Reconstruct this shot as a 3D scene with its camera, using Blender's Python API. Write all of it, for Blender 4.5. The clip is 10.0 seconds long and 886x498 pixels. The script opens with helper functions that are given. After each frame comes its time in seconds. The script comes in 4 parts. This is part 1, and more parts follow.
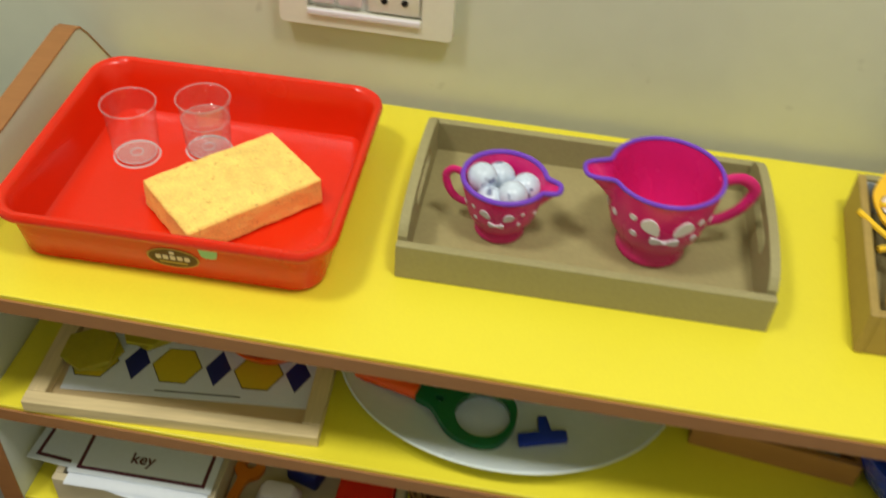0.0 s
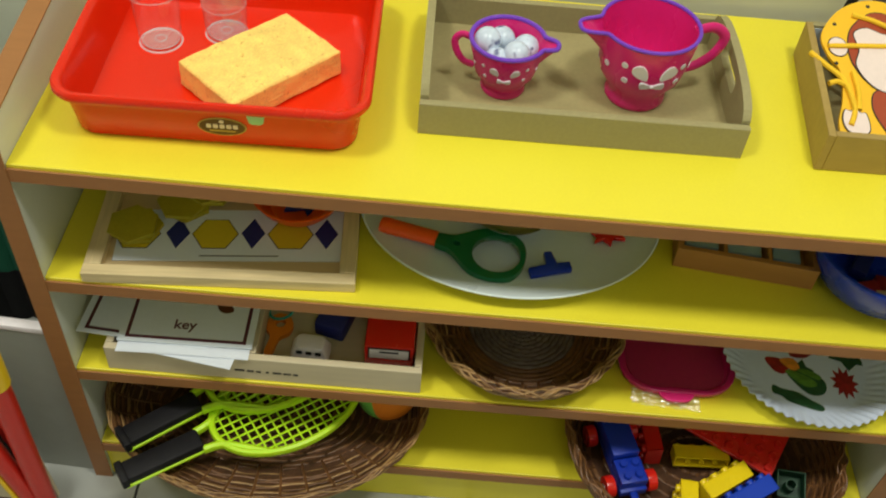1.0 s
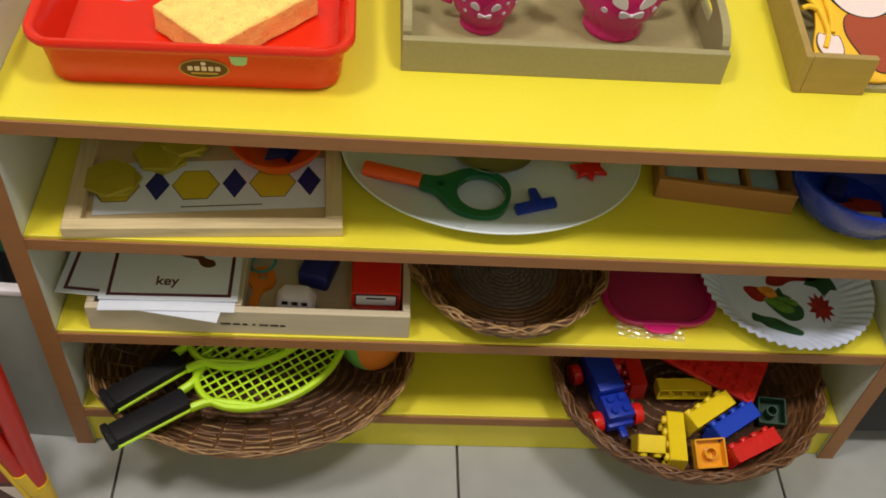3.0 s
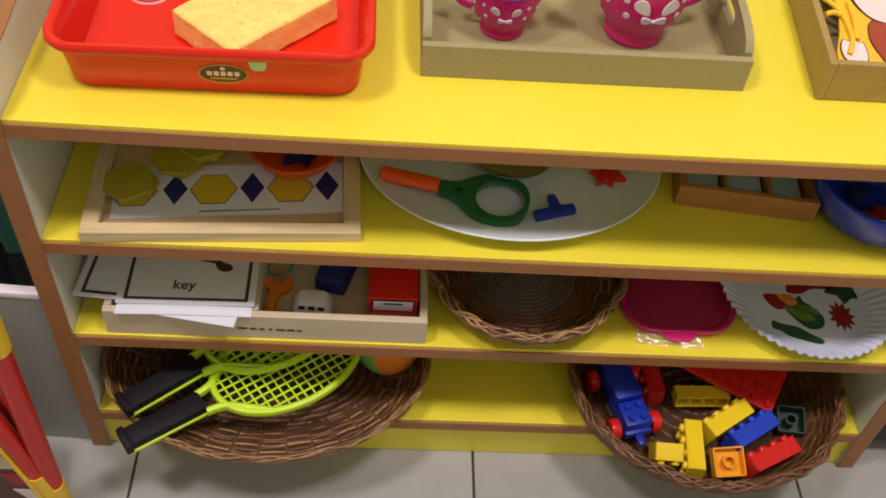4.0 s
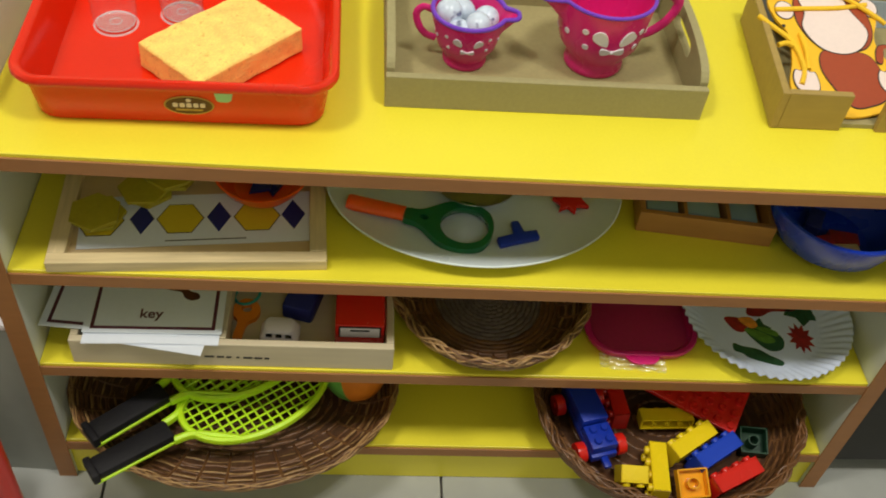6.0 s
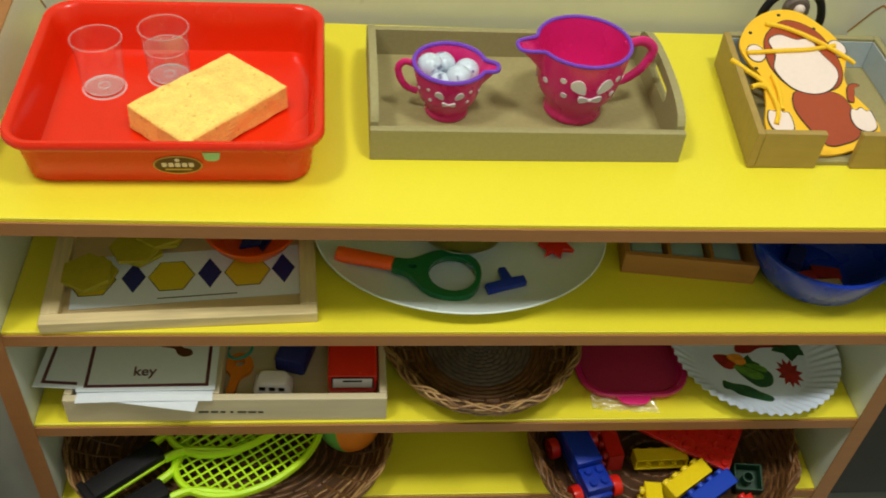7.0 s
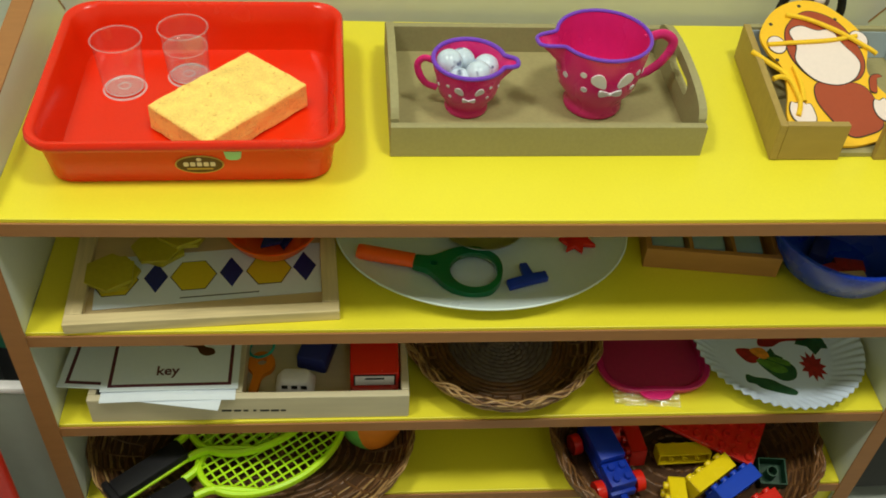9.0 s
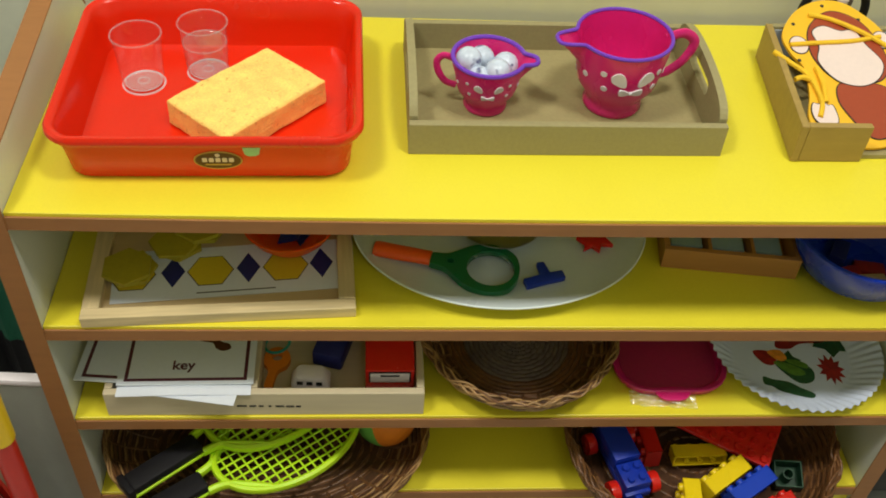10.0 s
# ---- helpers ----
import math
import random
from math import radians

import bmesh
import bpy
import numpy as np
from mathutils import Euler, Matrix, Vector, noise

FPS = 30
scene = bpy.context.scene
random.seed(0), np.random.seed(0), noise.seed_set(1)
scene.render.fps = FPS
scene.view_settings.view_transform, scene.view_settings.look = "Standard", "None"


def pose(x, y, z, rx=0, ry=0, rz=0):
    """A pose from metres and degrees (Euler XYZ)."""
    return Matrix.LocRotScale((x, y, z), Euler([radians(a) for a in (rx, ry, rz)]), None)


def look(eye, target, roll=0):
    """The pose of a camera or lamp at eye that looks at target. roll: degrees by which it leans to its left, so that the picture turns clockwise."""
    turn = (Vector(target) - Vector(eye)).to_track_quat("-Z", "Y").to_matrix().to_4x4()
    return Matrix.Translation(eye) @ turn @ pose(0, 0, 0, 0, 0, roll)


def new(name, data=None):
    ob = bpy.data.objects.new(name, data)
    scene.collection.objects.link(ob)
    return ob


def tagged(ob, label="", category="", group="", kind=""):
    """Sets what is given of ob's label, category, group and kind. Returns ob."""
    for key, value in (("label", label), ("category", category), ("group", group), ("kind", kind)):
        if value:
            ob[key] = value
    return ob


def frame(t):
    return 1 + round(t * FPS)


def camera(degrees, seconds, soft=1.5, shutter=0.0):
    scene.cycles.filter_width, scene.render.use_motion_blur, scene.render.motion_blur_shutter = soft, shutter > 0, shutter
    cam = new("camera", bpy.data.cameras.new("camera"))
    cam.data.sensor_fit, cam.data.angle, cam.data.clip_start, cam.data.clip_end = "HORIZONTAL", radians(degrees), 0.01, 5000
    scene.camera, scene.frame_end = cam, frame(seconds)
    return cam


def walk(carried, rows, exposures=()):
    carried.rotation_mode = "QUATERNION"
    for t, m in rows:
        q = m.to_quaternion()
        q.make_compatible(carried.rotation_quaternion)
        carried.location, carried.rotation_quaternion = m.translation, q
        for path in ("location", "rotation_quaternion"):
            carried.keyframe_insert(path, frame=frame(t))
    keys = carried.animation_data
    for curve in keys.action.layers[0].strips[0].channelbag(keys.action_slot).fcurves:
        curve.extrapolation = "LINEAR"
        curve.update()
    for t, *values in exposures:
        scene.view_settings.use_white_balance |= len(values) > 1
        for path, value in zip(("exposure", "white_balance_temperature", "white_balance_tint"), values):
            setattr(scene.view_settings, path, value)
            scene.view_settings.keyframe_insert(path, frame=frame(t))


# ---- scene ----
cam = camera(48.8, 10.0, soft=1.8, shutter=0.5)
PATH = [
    (0, (0.454, -0.458, 1.039), (0.284, 1.007, -0.312), 4.3),
    (0.2, (0.448, -0.484, 1.056), (0.339, 0.954, -0.329), 4.3),
    (0.5, (0.419, -0.529, 1.073), (0.369, 0.859, -0.366), 4.2),
    (1, (0.371, -0.58, 1.066), (0.403, 0.784, -0.396), 5.8),
    (1.5, (0.348, -0.6, 1.053), (0.407, 0.746, -0.425), 5.5),
    (2, (0.338, -0.612, 1.043), (0.438, 0.724, -0.443), 5.4),
    (2.2, (0.338, -0.611, 1.042), (0.452, 0.725, -0.443), 5.7),
    (3.3, (0.328, -0.602, 1.036), (0.484, 0.728, -0.45), 7.1),
    (3.5, (0.327, -0.599, 1.036), (0.474, 0.73, -0.452), 7.0),
    (4, (0.326, -0.597, 1.037), (0.452, 0.734, -0.45), 6.5),
    (4.5, (0.325, -0.6, 1.039), (0.451, 0.739, -0.44), 6.4),
    (5, (0.327, -0.603, 1.041), (0.457, 0.734, -0.441), 6.4),
    (5.5, (0.329, -0.603, 1.044), (0.479, 0.747, -0.424), 7.3),
    (5.7, (0.329, -0.602, 1.046), (0.49, 0.753, -0.416), 7.6),
    (6.8, (0.343, -0.611, 1.058), (0.561, 0.808, -0.334), 6.6),
    (7, (0.334, -0.612, 1.06), (0.529, 0.821, -0.321), 5.8),
    (7.5, (0.326, -0.603, 1.054), (0.519, 0.802, -0.357), 5.5),
    (8, (0.323, -0.604, 1.053), (0.502, 0.804, -0.355), 4.9),
    (8.5, (0.327, -0.609, 1.057), (0.495, 0.816, -0.337), 4.5),
    (9, (0.327, -0.611, 1.058), (0.494, 0.82, -0.329), 4.4),
    (9.5, (0.326, -0.608, 1.057), (0.478, 0.826, -0.329), 4.2),
    (10, (0.324, -0.607, 1.058), (0.463, 0.819, -0.338), 4.3),
]
# seconds, stops, kelvin, tint: the camera's white balance drifts a little
BALANCE = [(0, -0.05, 6500, 6), (0.5, -0.10, 6600, -1), (1, -0.04, 6520, 4), (1.5, 0.0, 6780, 14), (2.0, -0.02, 6400, 13), (3.3, -0.01, 6400, 23), (4.0, 0.03, 6500, 31), (4.5, 0.0, 6520, 17), (5.0, 0.0, 6340, 17), (5.5, 0.0, 6560, 15), (7, -0.02, 6500, 3), (7.5, 0.0, 6600, 9), (8.0, 0.01, 6620, 11), (8.5, -0.05, 6520, -6), (9, -0.04, 6500, -3), (9.5, -0.03, 6500, -1), (10, 0.0, 6560, 8)]
walk(cam, [(t, look(eye, target, roll)) for t, eye, target, roll in PATH], BALANCE)

# ---- light ----
world = bpy.data.worlds.new("room_world")
world.use_nodes = True
world.node_tree.nodes["Background"].inputs[0].default_value = (0.75, 0.78, 0.8, 1)
world.node_tree.nodes["Background"].inputs[1].default_value = 0.05
scene.world = world


def ceiling_or_fill_lamp(x, y, watts, size, colour):
    data = bpy.data.lights.new("ceiling_or_fill_lamp", "AREA")
    data.shape, data.size, data.energy, data.color = "DISK", size, watts, colour
    ob = new("ceiling_or_fill_lamp", data)
    ob.matrix_world = pose(x, y, 2.58)
    return ob


ceiling_or_fill_lamp(-0.45, -0.42, 24, 0.40, (1.0, 0.975, 0.90))
ceiling_or_fill_lamp(0.95, -0.42, 23.5, 0.40, (1.0, 0.975, 0.90))
# unseen fill lamp, added to brighten the shelf insides from the front
ceiling_or_fill_lamp(0.8, -2.2, 5, 0.5, (0.88, 0.95, 1.0))


# ---- materials ----
def lin(r, g, b):
    return tuple((c / 255 / 12.92) if c <= 10 else ((c / 255 + 0.055) / 1.055) ** 2.4 for c in (r, g, b))


def mat(name, rgb, rough=0.45, vary=0.08, fine=60.0, coarse=6.0, bump=0.1, metal=0.0, stretch=(1, 1, 1), coat=0.0, spot=None, spot_scale=40, spot_at=0.62, sss=0.0, rand=0.0, rough_vary=0.1):
    """A base colour with two scales of tone, roughness and fine relief. spot: a second colour for flecks."""
    m = bpy.data.materials.new(name)
    m.use_nodes = True
    t = m.node_tree
    b = t.nodes["Principled BSDF"]
    co = t.nodes.new("ShaderNodeTexCoord")
    mp = t.nodes.new("ShaderNodeMapping")
    mp.inputs["Scale"].default_value = stretch
    t.links.new(co.outputs["Object"], mp.inputs["Vector"])
    n1, n2 = t.nodes.new("ShaderNodeTexNoise"), t.nodes.new("ShaderNodeTexNoise")
    for n, s, d in ((n1, fine, 6), (n2, coarse, 3)):
        n.inputs["Scale"].default_value, n.inputs["Detail"].default_value = s, d
        t.links.new(mp.outputs["Vector"], n.inputs["Vector"])
    mixn = t.nodes.new("ShaderNodeMath")
    mixn.operation = "ADD"
    t.links.new(n1.outputs["Fac"], mixn.inputs[0])
    t.links.new(n2.outputs["Fac"], mixn.inputs[1])
    rng = t.nodes.new("ShaderNodeMapRange")
    rng.inputs["From Min"].default_value, rng.inputs["From Max"].default_value = 0.6, 1.4
    rng.inputs["To Min"].default_value, rng.inputs["To Max"].default_value = 1 - vary, 1 + vary
    t.links.new(mixn.outputs[0], rng.inputs["Value"])
    hsv = t.nodes.new("ShaderNodeHueSaturation")
    hsv.inputs["Color"].default_value = (*rgb, 1)
    t.links.new(rng.outputs["Result"], hsv.inputs["Value"])
    last = hsv.outputs["Color"]
    if rand:
        info = t.nodes.new("ShaderNodeObjectInfo")
        r2 = t.nodes.new("ShaderNodeMapRange")
        r2.inputs["To Min"].default_value, r2.inputs["To Max"].default_value = 1 - rand, 1 + rand
        t.links.new(info.outputs["Random"], r2.inputs["Value"])
        h2 = t.nodes.new("ShaderNodeHueSaturation")
        t.links.new(last, h2.inputs["Color"])
        t.links.new(r2.outputs["Result"], h2.inputs["Value"])
        last = h2.outputs["Color"]
    if spot:
        v = t.nodes.new("ShaderNodeTexNoise")
        v.inputs["Scale"].default_value, v.inputs["Detail"].default_value = spot_scale, 2
        t.links.new(mp.outputs["Vector"], v.inputs["Vector"])
        ramp = t.nodes.new("ShaderNodeMapRange")
        ramp.inputs["From Min"].default_value, ramp.inputs["From Max"].default_value = spot_at, spot_at + 0.08
        t.links.new(v.outputs["Fac"], ramp.inputs["Value"])
        mx = t.nodes.new("ShaderNodeMix")
        mx.data_type = "RGBA"
        mx.inputs[7].default_value = (*spot, 1)
        t.links.new(ramp.outputs["Result"], mx.inputs[0])
        t.links.new(last, mx.inputs[6])
        last = mx.outputs[2]
    t.links.new(last, b.inputs["Base Color"])
    rr = t.nodes.new("ShaderNodeMapRange")
    rr.inputs["To Min"].default_value, rr.inputs["To Max"].default_value = max(rough - rough_vary, 0.03), min(rough + rough_vary, 1)
    t.links.new(n2.outputs["Fac"], rr.inputs["Value"])
    t.links.new(rr.outputs["Result"], b.inputs["Roughness"])
    b.inputs["Metallic"].default_value, b.inputs["Coat Weight"].default_value = metal, coat
    b.inputs["Coat Roughness"].default_value = 0.12
    if sss:
        b.inputs["Subsurface Weight"].default_value, b.inputs["Subsurface Scale"].default_value = sss, 0.004
    if bump:
        bp = t.nodes.new("ShaderNodeBump")
        bp.inputs["Strength"].default_value, bp.inputs["Distance"].default_value = bump, 0.001
        t.links.new(n1.outputs["Fac"], bp.inputs["Height"])
        t.links.new(bp.outputs["Normal"], b.inputs["Normal"])
    return m


def clear(name, rgb=(1, 1, 1), ior=1.45, rough=0.03):
    m = bpy.data.materials.new(name)
    m.use_nodes = True
    b = m.node_tree.nodes["Principled BSDF"]
    b.inputs["Base Color"].default_value = (*rgb, 1)
    b.inputs["Transmission Weight"].default_value, b.inputs["IOR"].default_value, b.inputs["Roughness"].default_value = 1, ior, rough
    return m


def thin_clear(name, haze, rough, least=0.04):
    """Thin clear plastic: seen through, with a gloss that grows at the edges and a little white haze; more haze paints
    in glints.
    """
    m = bpy.data.materials.new(name)
    m.use_nodes = True
    t = m.node_tree
    t.nodes.remove(t.nodes["Principled BSDF"])
    see, gloss, milk, fres = (t.nodes.new("ShaderNode" + k) for k in ("BsdfTransparent", "BsdfGlossy", "BsdfDiffuse", "LayerWeight"))
    gloss.inputs["Roughness"].default_value = rough
    milk.inputs["Color"].default_value = (0.86, 0.87, 0.88, 1)
    fres.inputs["Blend"].default_value = 0.5
    power, gain = t.nodes.new("ShaderNodeMath"), t.nodes.new("ShaderNodeMath")
    power.operation, gain.operation = "POWER", "MULTIPLY_ADD"
    power.inputs[1].default_value, gain.inputs[1].default_value, gain.inputs[2].default_value = 4.0, 0.45, least
    t.links.new(fres.outputs["Facing"], power.inputs[0])
    t.links.new(power.outputs[0], gain.inputs[0])
    m1, m2 = t.nodes.new("ShaderNodeMixShader"), t.nodes.new("ShaderNodeMixShader")
    m1.inputs[0].default_value = haze
    t.links.new(see.outputs[0], m1.inputs[1])
    t.links.new(milk.outputs[0], m1.inputs[2])
    t.links.new(gain.outputs[0], m2.inputs[0])
    t.links.new(m1.outputs[0], m2.inputs[1])
    t.links.new(gloss.outputs[0], m2.inputs[2])
    t.links.new(m2.outputs[0], t.nodes["Material Output"].inputs["Surface"])
    return m


YELLOW = mat("yellow_laminate", (0.80, 0.69, 0.040), 0.36, 0.035, 420, 5, 0.12)
BROWN = mat("brown_edge_band", (0.325, 0.138, 0.042), 0.5, 0.10, 160, 8, 0.15, stretch=(0.2, 1, 1))
WHITE_LAM = mat("white_laminate", (0.62, 0.64, 0.58), 0.42, 0.03, 300, 6, 0.08)
WALL = mat("cream_wall_paint", (0.64, 0.64, 0.525), 0.5, 0.035, 35, 2.5, 0.12, spot=(0.42, 0.40, 0.32), spot_scale=26, spot_at=0.74)
CEIL = mat("ceiling_paint", (0.78, 0.77, 0.72), 0.8, 0.03, 40, 3)
TILE = mat("glossy_floor_tile", (0.375, 0.38, 0.355), 0.16, 0.06, 30, 3, 0.03, rand=0.04)
GROUT = mat("grout", (0.16, 0.14, 0.12), 0.9, 0.15, 120, 9)
RED_PL = mat("red_plastic", (0.74, 0.021, 0.003), 0.24, 0.04, 500, 12, 0.04, sss=0.12)
SPONGE = mat("yellow_sponge", (0.97, 0.65, 0.17), 0.95, 0.24, 620, 60, 0.6, spot=(0.76, 0.46, 0.11), spot_scale=170, spot_at=0.635, sss=0.1)
MDF = mat("mdf_board", (0.345, 0.290, 0.130), 0.7, 0.10, 260, 9, 0.25)
MDF_EDGE = mat("grey_mdf", (0.325, 0.283, 0.135), 0.75, 0.10, 260, 9, 0.25)
OAK = mat("varnished_box_wood", (0.37, 0.25, 0.07), 0.5, 0.12, 120, 10, 0.2, stretch=(0.25, 1, 1))
BLUEGREY = mat("blue_grey_paint", (0.45, 0.52, 0.58), 0.55, 0.05, 200, 9, 0.1)
PINE = mat("raw_pine", (0.66, 0.52, 0.28), 0.62, 0.34, 150, 45, 0.3, stretch=(0.08, 1, 1), spot=(0.30, 0.15, 0.05), spot_scale=22, spot_at=0.72)
PLY = mat("plywood", (0.62, 0.46, 0.24), 0.65, 0.14, 70, 9, 0.2, stretch=(0.15, 1, 1))
PALE = mat("pale_birch_wood", (0.58, 0.49, 0.33), 0.55, 0.10, 100, 10, 0.15, stretch=(0.12, 1, 1))
PINK = mat("pink_plastic", (0.69, 0.015, 0.185), 0.28, 0.05, 300, 20, 0.05, sss=0.1)
PURPLE = mat("purple_plastic", (0.17, 0.045, 0.52), 0.32, 0.06, 300, 30, 0.05)
WHITE_PL = mat("white_plastic", (0.76, 0.70, 0.74), 0.4, 0.04, 300, 20, 0.05)
MARBLE = mat("white_marbled_ball", (0.60, 0.68, 0.80), 0.28, 0.16, 90, 60, 0.03, spot=(0.13, 0.14, 0.27), spot_scale=75, spot_at=0.575)
SWITCH = mat("ivory_switch_plastic", (0.76, 0.73, 0.63), 0.35, 0.03, 200, 12, 0.03)
BLACK = mat("black_plastic", (0.009, 0.008, 0.010), 0.62, 0.2, 250, 20, 0.15)
BLACK.node_tree.nodes["Principled BSDF"].inputs["Specular IOR Level"].default_value = 0.25
DARK = mat("dark_wood", (0.012, 0.010, 0.008), 0.55, 0.2, 60, 9, 0.2)
YCARD = mat("yellow_foam_card", (0.90, 0.50, 0.015), 0.55, 0.04, 260, 14, 0.1)
RUST = mat("red_brown_print", (0.35, 0.052, 0.014), 0.5, 0.06, 200, 14, 0.05)
BLUSH = mat("pale_pink_print", (0.82, 0.67, 0.62), 0.5, 0.04, 200, 14, 0.05)
CORD = mat("yellow_cord", (0.90, 0.55, 0.02), 0.8, 0.12, 700, 30, 0.6)
PAPER = mat("white_paper", (0.72, 0.77, 0.85), 0.75, 0.03, 200, 9, 0.1)
PAPER_B = mat("bluish_paper", (0.72, 0.76, 0.84), 0.75, 0.03, 200, 9, 0.1)
HEXY = mat("yellow_print", (0.66, 0.50, 0.02), 0.6, 0.05, 200, 9, 0.05)
HEXP = mat("olive_yellow_plastic", (0.43, 0.36, 0.022), 0.42, 0.10, 200, 22, 0.08, sss=0.1)
NAVY = mat("navy_print", (0.012, 0.018, 0.15), 0.55, 0.08, 200, 12, 0.05)
INK = mat("black_ink", (0.02, 0.018, 0.018), 0.6, 0.1, 200, 12)
WINE = mat("burgundy_ink", (0.085, 0.012, 0.028), 0.6, 0.08, 200, 12)
ORANGE = mat("orange_plastic", (0.95, 0.125, 0.018), 0.35, 0.05, 260, 20, 0.05, sss=0.5)
CHINA = mat("white_plate_plastic", (0.70, 0.78, 0.81), 0.3, 0.03, 150, 9, 0.03)
GREEN = mat("green_plastic", (0.008, 0.135, 0.045), 0.32, 0.08, 260, 20, 0.05)
BLUE = mat("blue_plastic", (0.004, 0.048, 0.50), 0.42, 0.06, 260, 20, 0.05)
BLUE_D = mat("dark_blue_plastic", (0.005, 0.030, 0.36), 0.4, 0.06, 260, 20, 0.05)
BOWL_BLUE = mat("blue_bowl_plastic", (0.010, 0.042, 0.46), 0.28, 0.06, 260, 20, 0.05)
STEEL = mat("brushed_steel", (0.56, 0.58, 0.60), 0.34, 0.05, 200, 20, 0.05, metal=1)
TOYWOOD = mat("orange_brown_box_wood", (0.40, 0.185, 0.05), 0.5, 0.12, 110, 10, 0.2, stretch=(0.2, 1, 1))
ICE = mat("pale_blue_block", (0.34, 0.50, 0.56), 0.35, 0.05, 200, 18, 0.05)
WICKER = mat("brown_wicker", (0.150, 0.066, 0.024), 0.36, 0.42, 240, 55, 0.5, rand=0.12)
WICKER_L = mat("light_brown_wicker", (0.34, 0.195, 0.075), 0.36, 0.38, 240, 55, 0.5, rand=0.1)
# darker copy of the wicker colour, for the shell added in the weave's gaps
WICKER_GAP = mat("dark_gap_wicker", (0.075, 0.032, 0.014), 0.5, 0.4, 240, 55, 0.5)
GREYW = mat("grey_woven_base", (0.135, 0.102, 0.086), 0.6, 0.4, 220, 60, 0.6)
ROSE_D = mat("dull_magenta_plastic", (0.36, 0.013, 0.080), 0.45, 0.12, 200, 12, 0.05)
ROSE = mat("magenta_plastic", (0.50, 0.010, 0.125), 0.32, 0.06, 200, 12, 0.05)
LIME = mat("lime_plastic", (0.56, 0.86, 0.02), 0.35, 0.05, 250, 20, 0.05, sss=0.1)
SKYTEAL = mat("teal_plastic", (0.03, 0.33, 0.27), 0.4, 0.05, 200, 20)
B_RED = mat("brick_red", (0.66, 0.016, 0.010), 0.25, 0.04, 250, 20, 0.03)
B_YEL = mat("brick_yellow", (0.86, 0.63, 0.012), 0.25, 0.04, 250, 20, 0.03)
B_ORG = mat("brick_orange_yellow", (0.90, 0.40, 0.012), 0.25, 0.04, 250, 20, 0.03)
B_GRN = mat("brick_green", (0.003, 0.045, 0.016), 0.55, 0.04, 250, 20, 0.03)
TUBE_RED = mat("red_painted_tube", (0.55, 0.020, 0.012), 0.35, 0.06, 200, 9, 0.05)
TUBE_YEL = mat("yellow_joint_plastic", (0.80, 0.52, 0.015), 0.4, 0.06, 200, 9, 0.05)
CURTAIN = mat("green_curtain_cloth", (0.012, 0.135, 0.075), 0.85, 0.2, 500, 14, 0.5, stretch=(1, 1, 0.1))
VEG_G = mat("leaf_green_print", (0.016, 0.075, 0.028), 0.5, 0.45, 150, 60)
VEG_L = mat("light_green_print", (0.10, 0.23, 0.03), 0.5, 0.45, 150, 60)
VEG_R = mat("red_print", (0.30, 0.012, 0.012), 0.5, 0.5, 150, 60)
VEG_O = mat("orange_print", (0.75, 0.27, 0.03), 0.5, 0.3, 150, 60)
GOLD = mat("gold_print", (0.58, 0.36, 0.09), 0.45, 0.08, 200, 20)
SEAL = mat("dark_seal_print", (0.085, 0.022, 0.009), 0.45, 0.1, 200, 20)
MINT = mat("mint_sticker", (0.36, 0.68, 0.36), 0.5, 0.05, 200, 20)
BALL_G = mat("ball_green", (0.17, 0.50, 0.09), 0.55, 0.06, 200, 20)
BALL_O = mat("ball_orange", (0.85, 0.24, 0.015), 0.55, 0.06, 200, 20)
GLASS = thin_clear("clear_cup_plastic", 0.015, 0.05)
# strong white haze paints edge glints of cups and water into the colour
RIM_GLINT = thin_clear("glint_white_edge", 0.13, 0.08)
BASE_GLINT = thin_clear("glint_white_base", 0.34, 0.05, 0.10)
WATER = thin_clear("water", 0.03, 0.02, 0.12)
LENS = clear("clear_lens", ior=1.15)
FILM = thin_clear("clear_film", 0.03, 0.07, 0.16)


# ---- mesh helpers ----
def part(name, bm, material, parent=None, label="", m=None, smooth=True, angle=38, mats=None):
    me = bpy.data.meshes.new(name)
    bmesh.ops.recalc_face_normals(bm, faces=bm.faces)
    bm.to_mesh(me)
    bm.free()
    for k in (mats or [material]):
        me.materials.append(k)
    if smooth:
        me.shade_smooth()
        me.set_sharp_from_angle(angle=radians(angle))
    ob = new(name, me)
    if parent:
        ob.parent = parent
    if m is not None:
        ob.matrix_basis = m
    if label:
        tagged(ob, label)
    return ob


def thing(name, m, label, category, group="", kind=""):
    ob = new(name)
    ob.empty_display_size = 0.03
    ob.matrix_basis = m
    return tagged(ob, label, category, group, kind)


def box(sx, sy, sz, c=(0, 0, 0), bev=0.0015, m=None, bm=None):
    """A bevelled box; c: the middle of its underside."""
    own = bmesh.new()
    bmesh.ops.create_cube(own, size=1)
    bmesh.ops.scale(own, vec=(sx, sy, sz), verts=own.verts)
    if bev:
        bmesh.ops.bevel(own, geom=own.edges[:], offset=bev, segments=2, affect="EDGES", profile=0.5)
    bmesh.ops.translate(own, vec=(c[0], c[1], c[2] + sz / 2), verts=own.verts)
    if m is not None:
        bmesh.ops.transform(own, matrix=m, verts=own.verts)
    return merge(bm, own)


def merge(bm, own):
    if bm is None:
        return own
    tmp = bpy.data.meshes.new("tmp")
    own.to_mesh(tmp)
    own.free()
    bm.from_mesh(tmp)
    bpy.data.meshes.remove(tmp)
    return bm


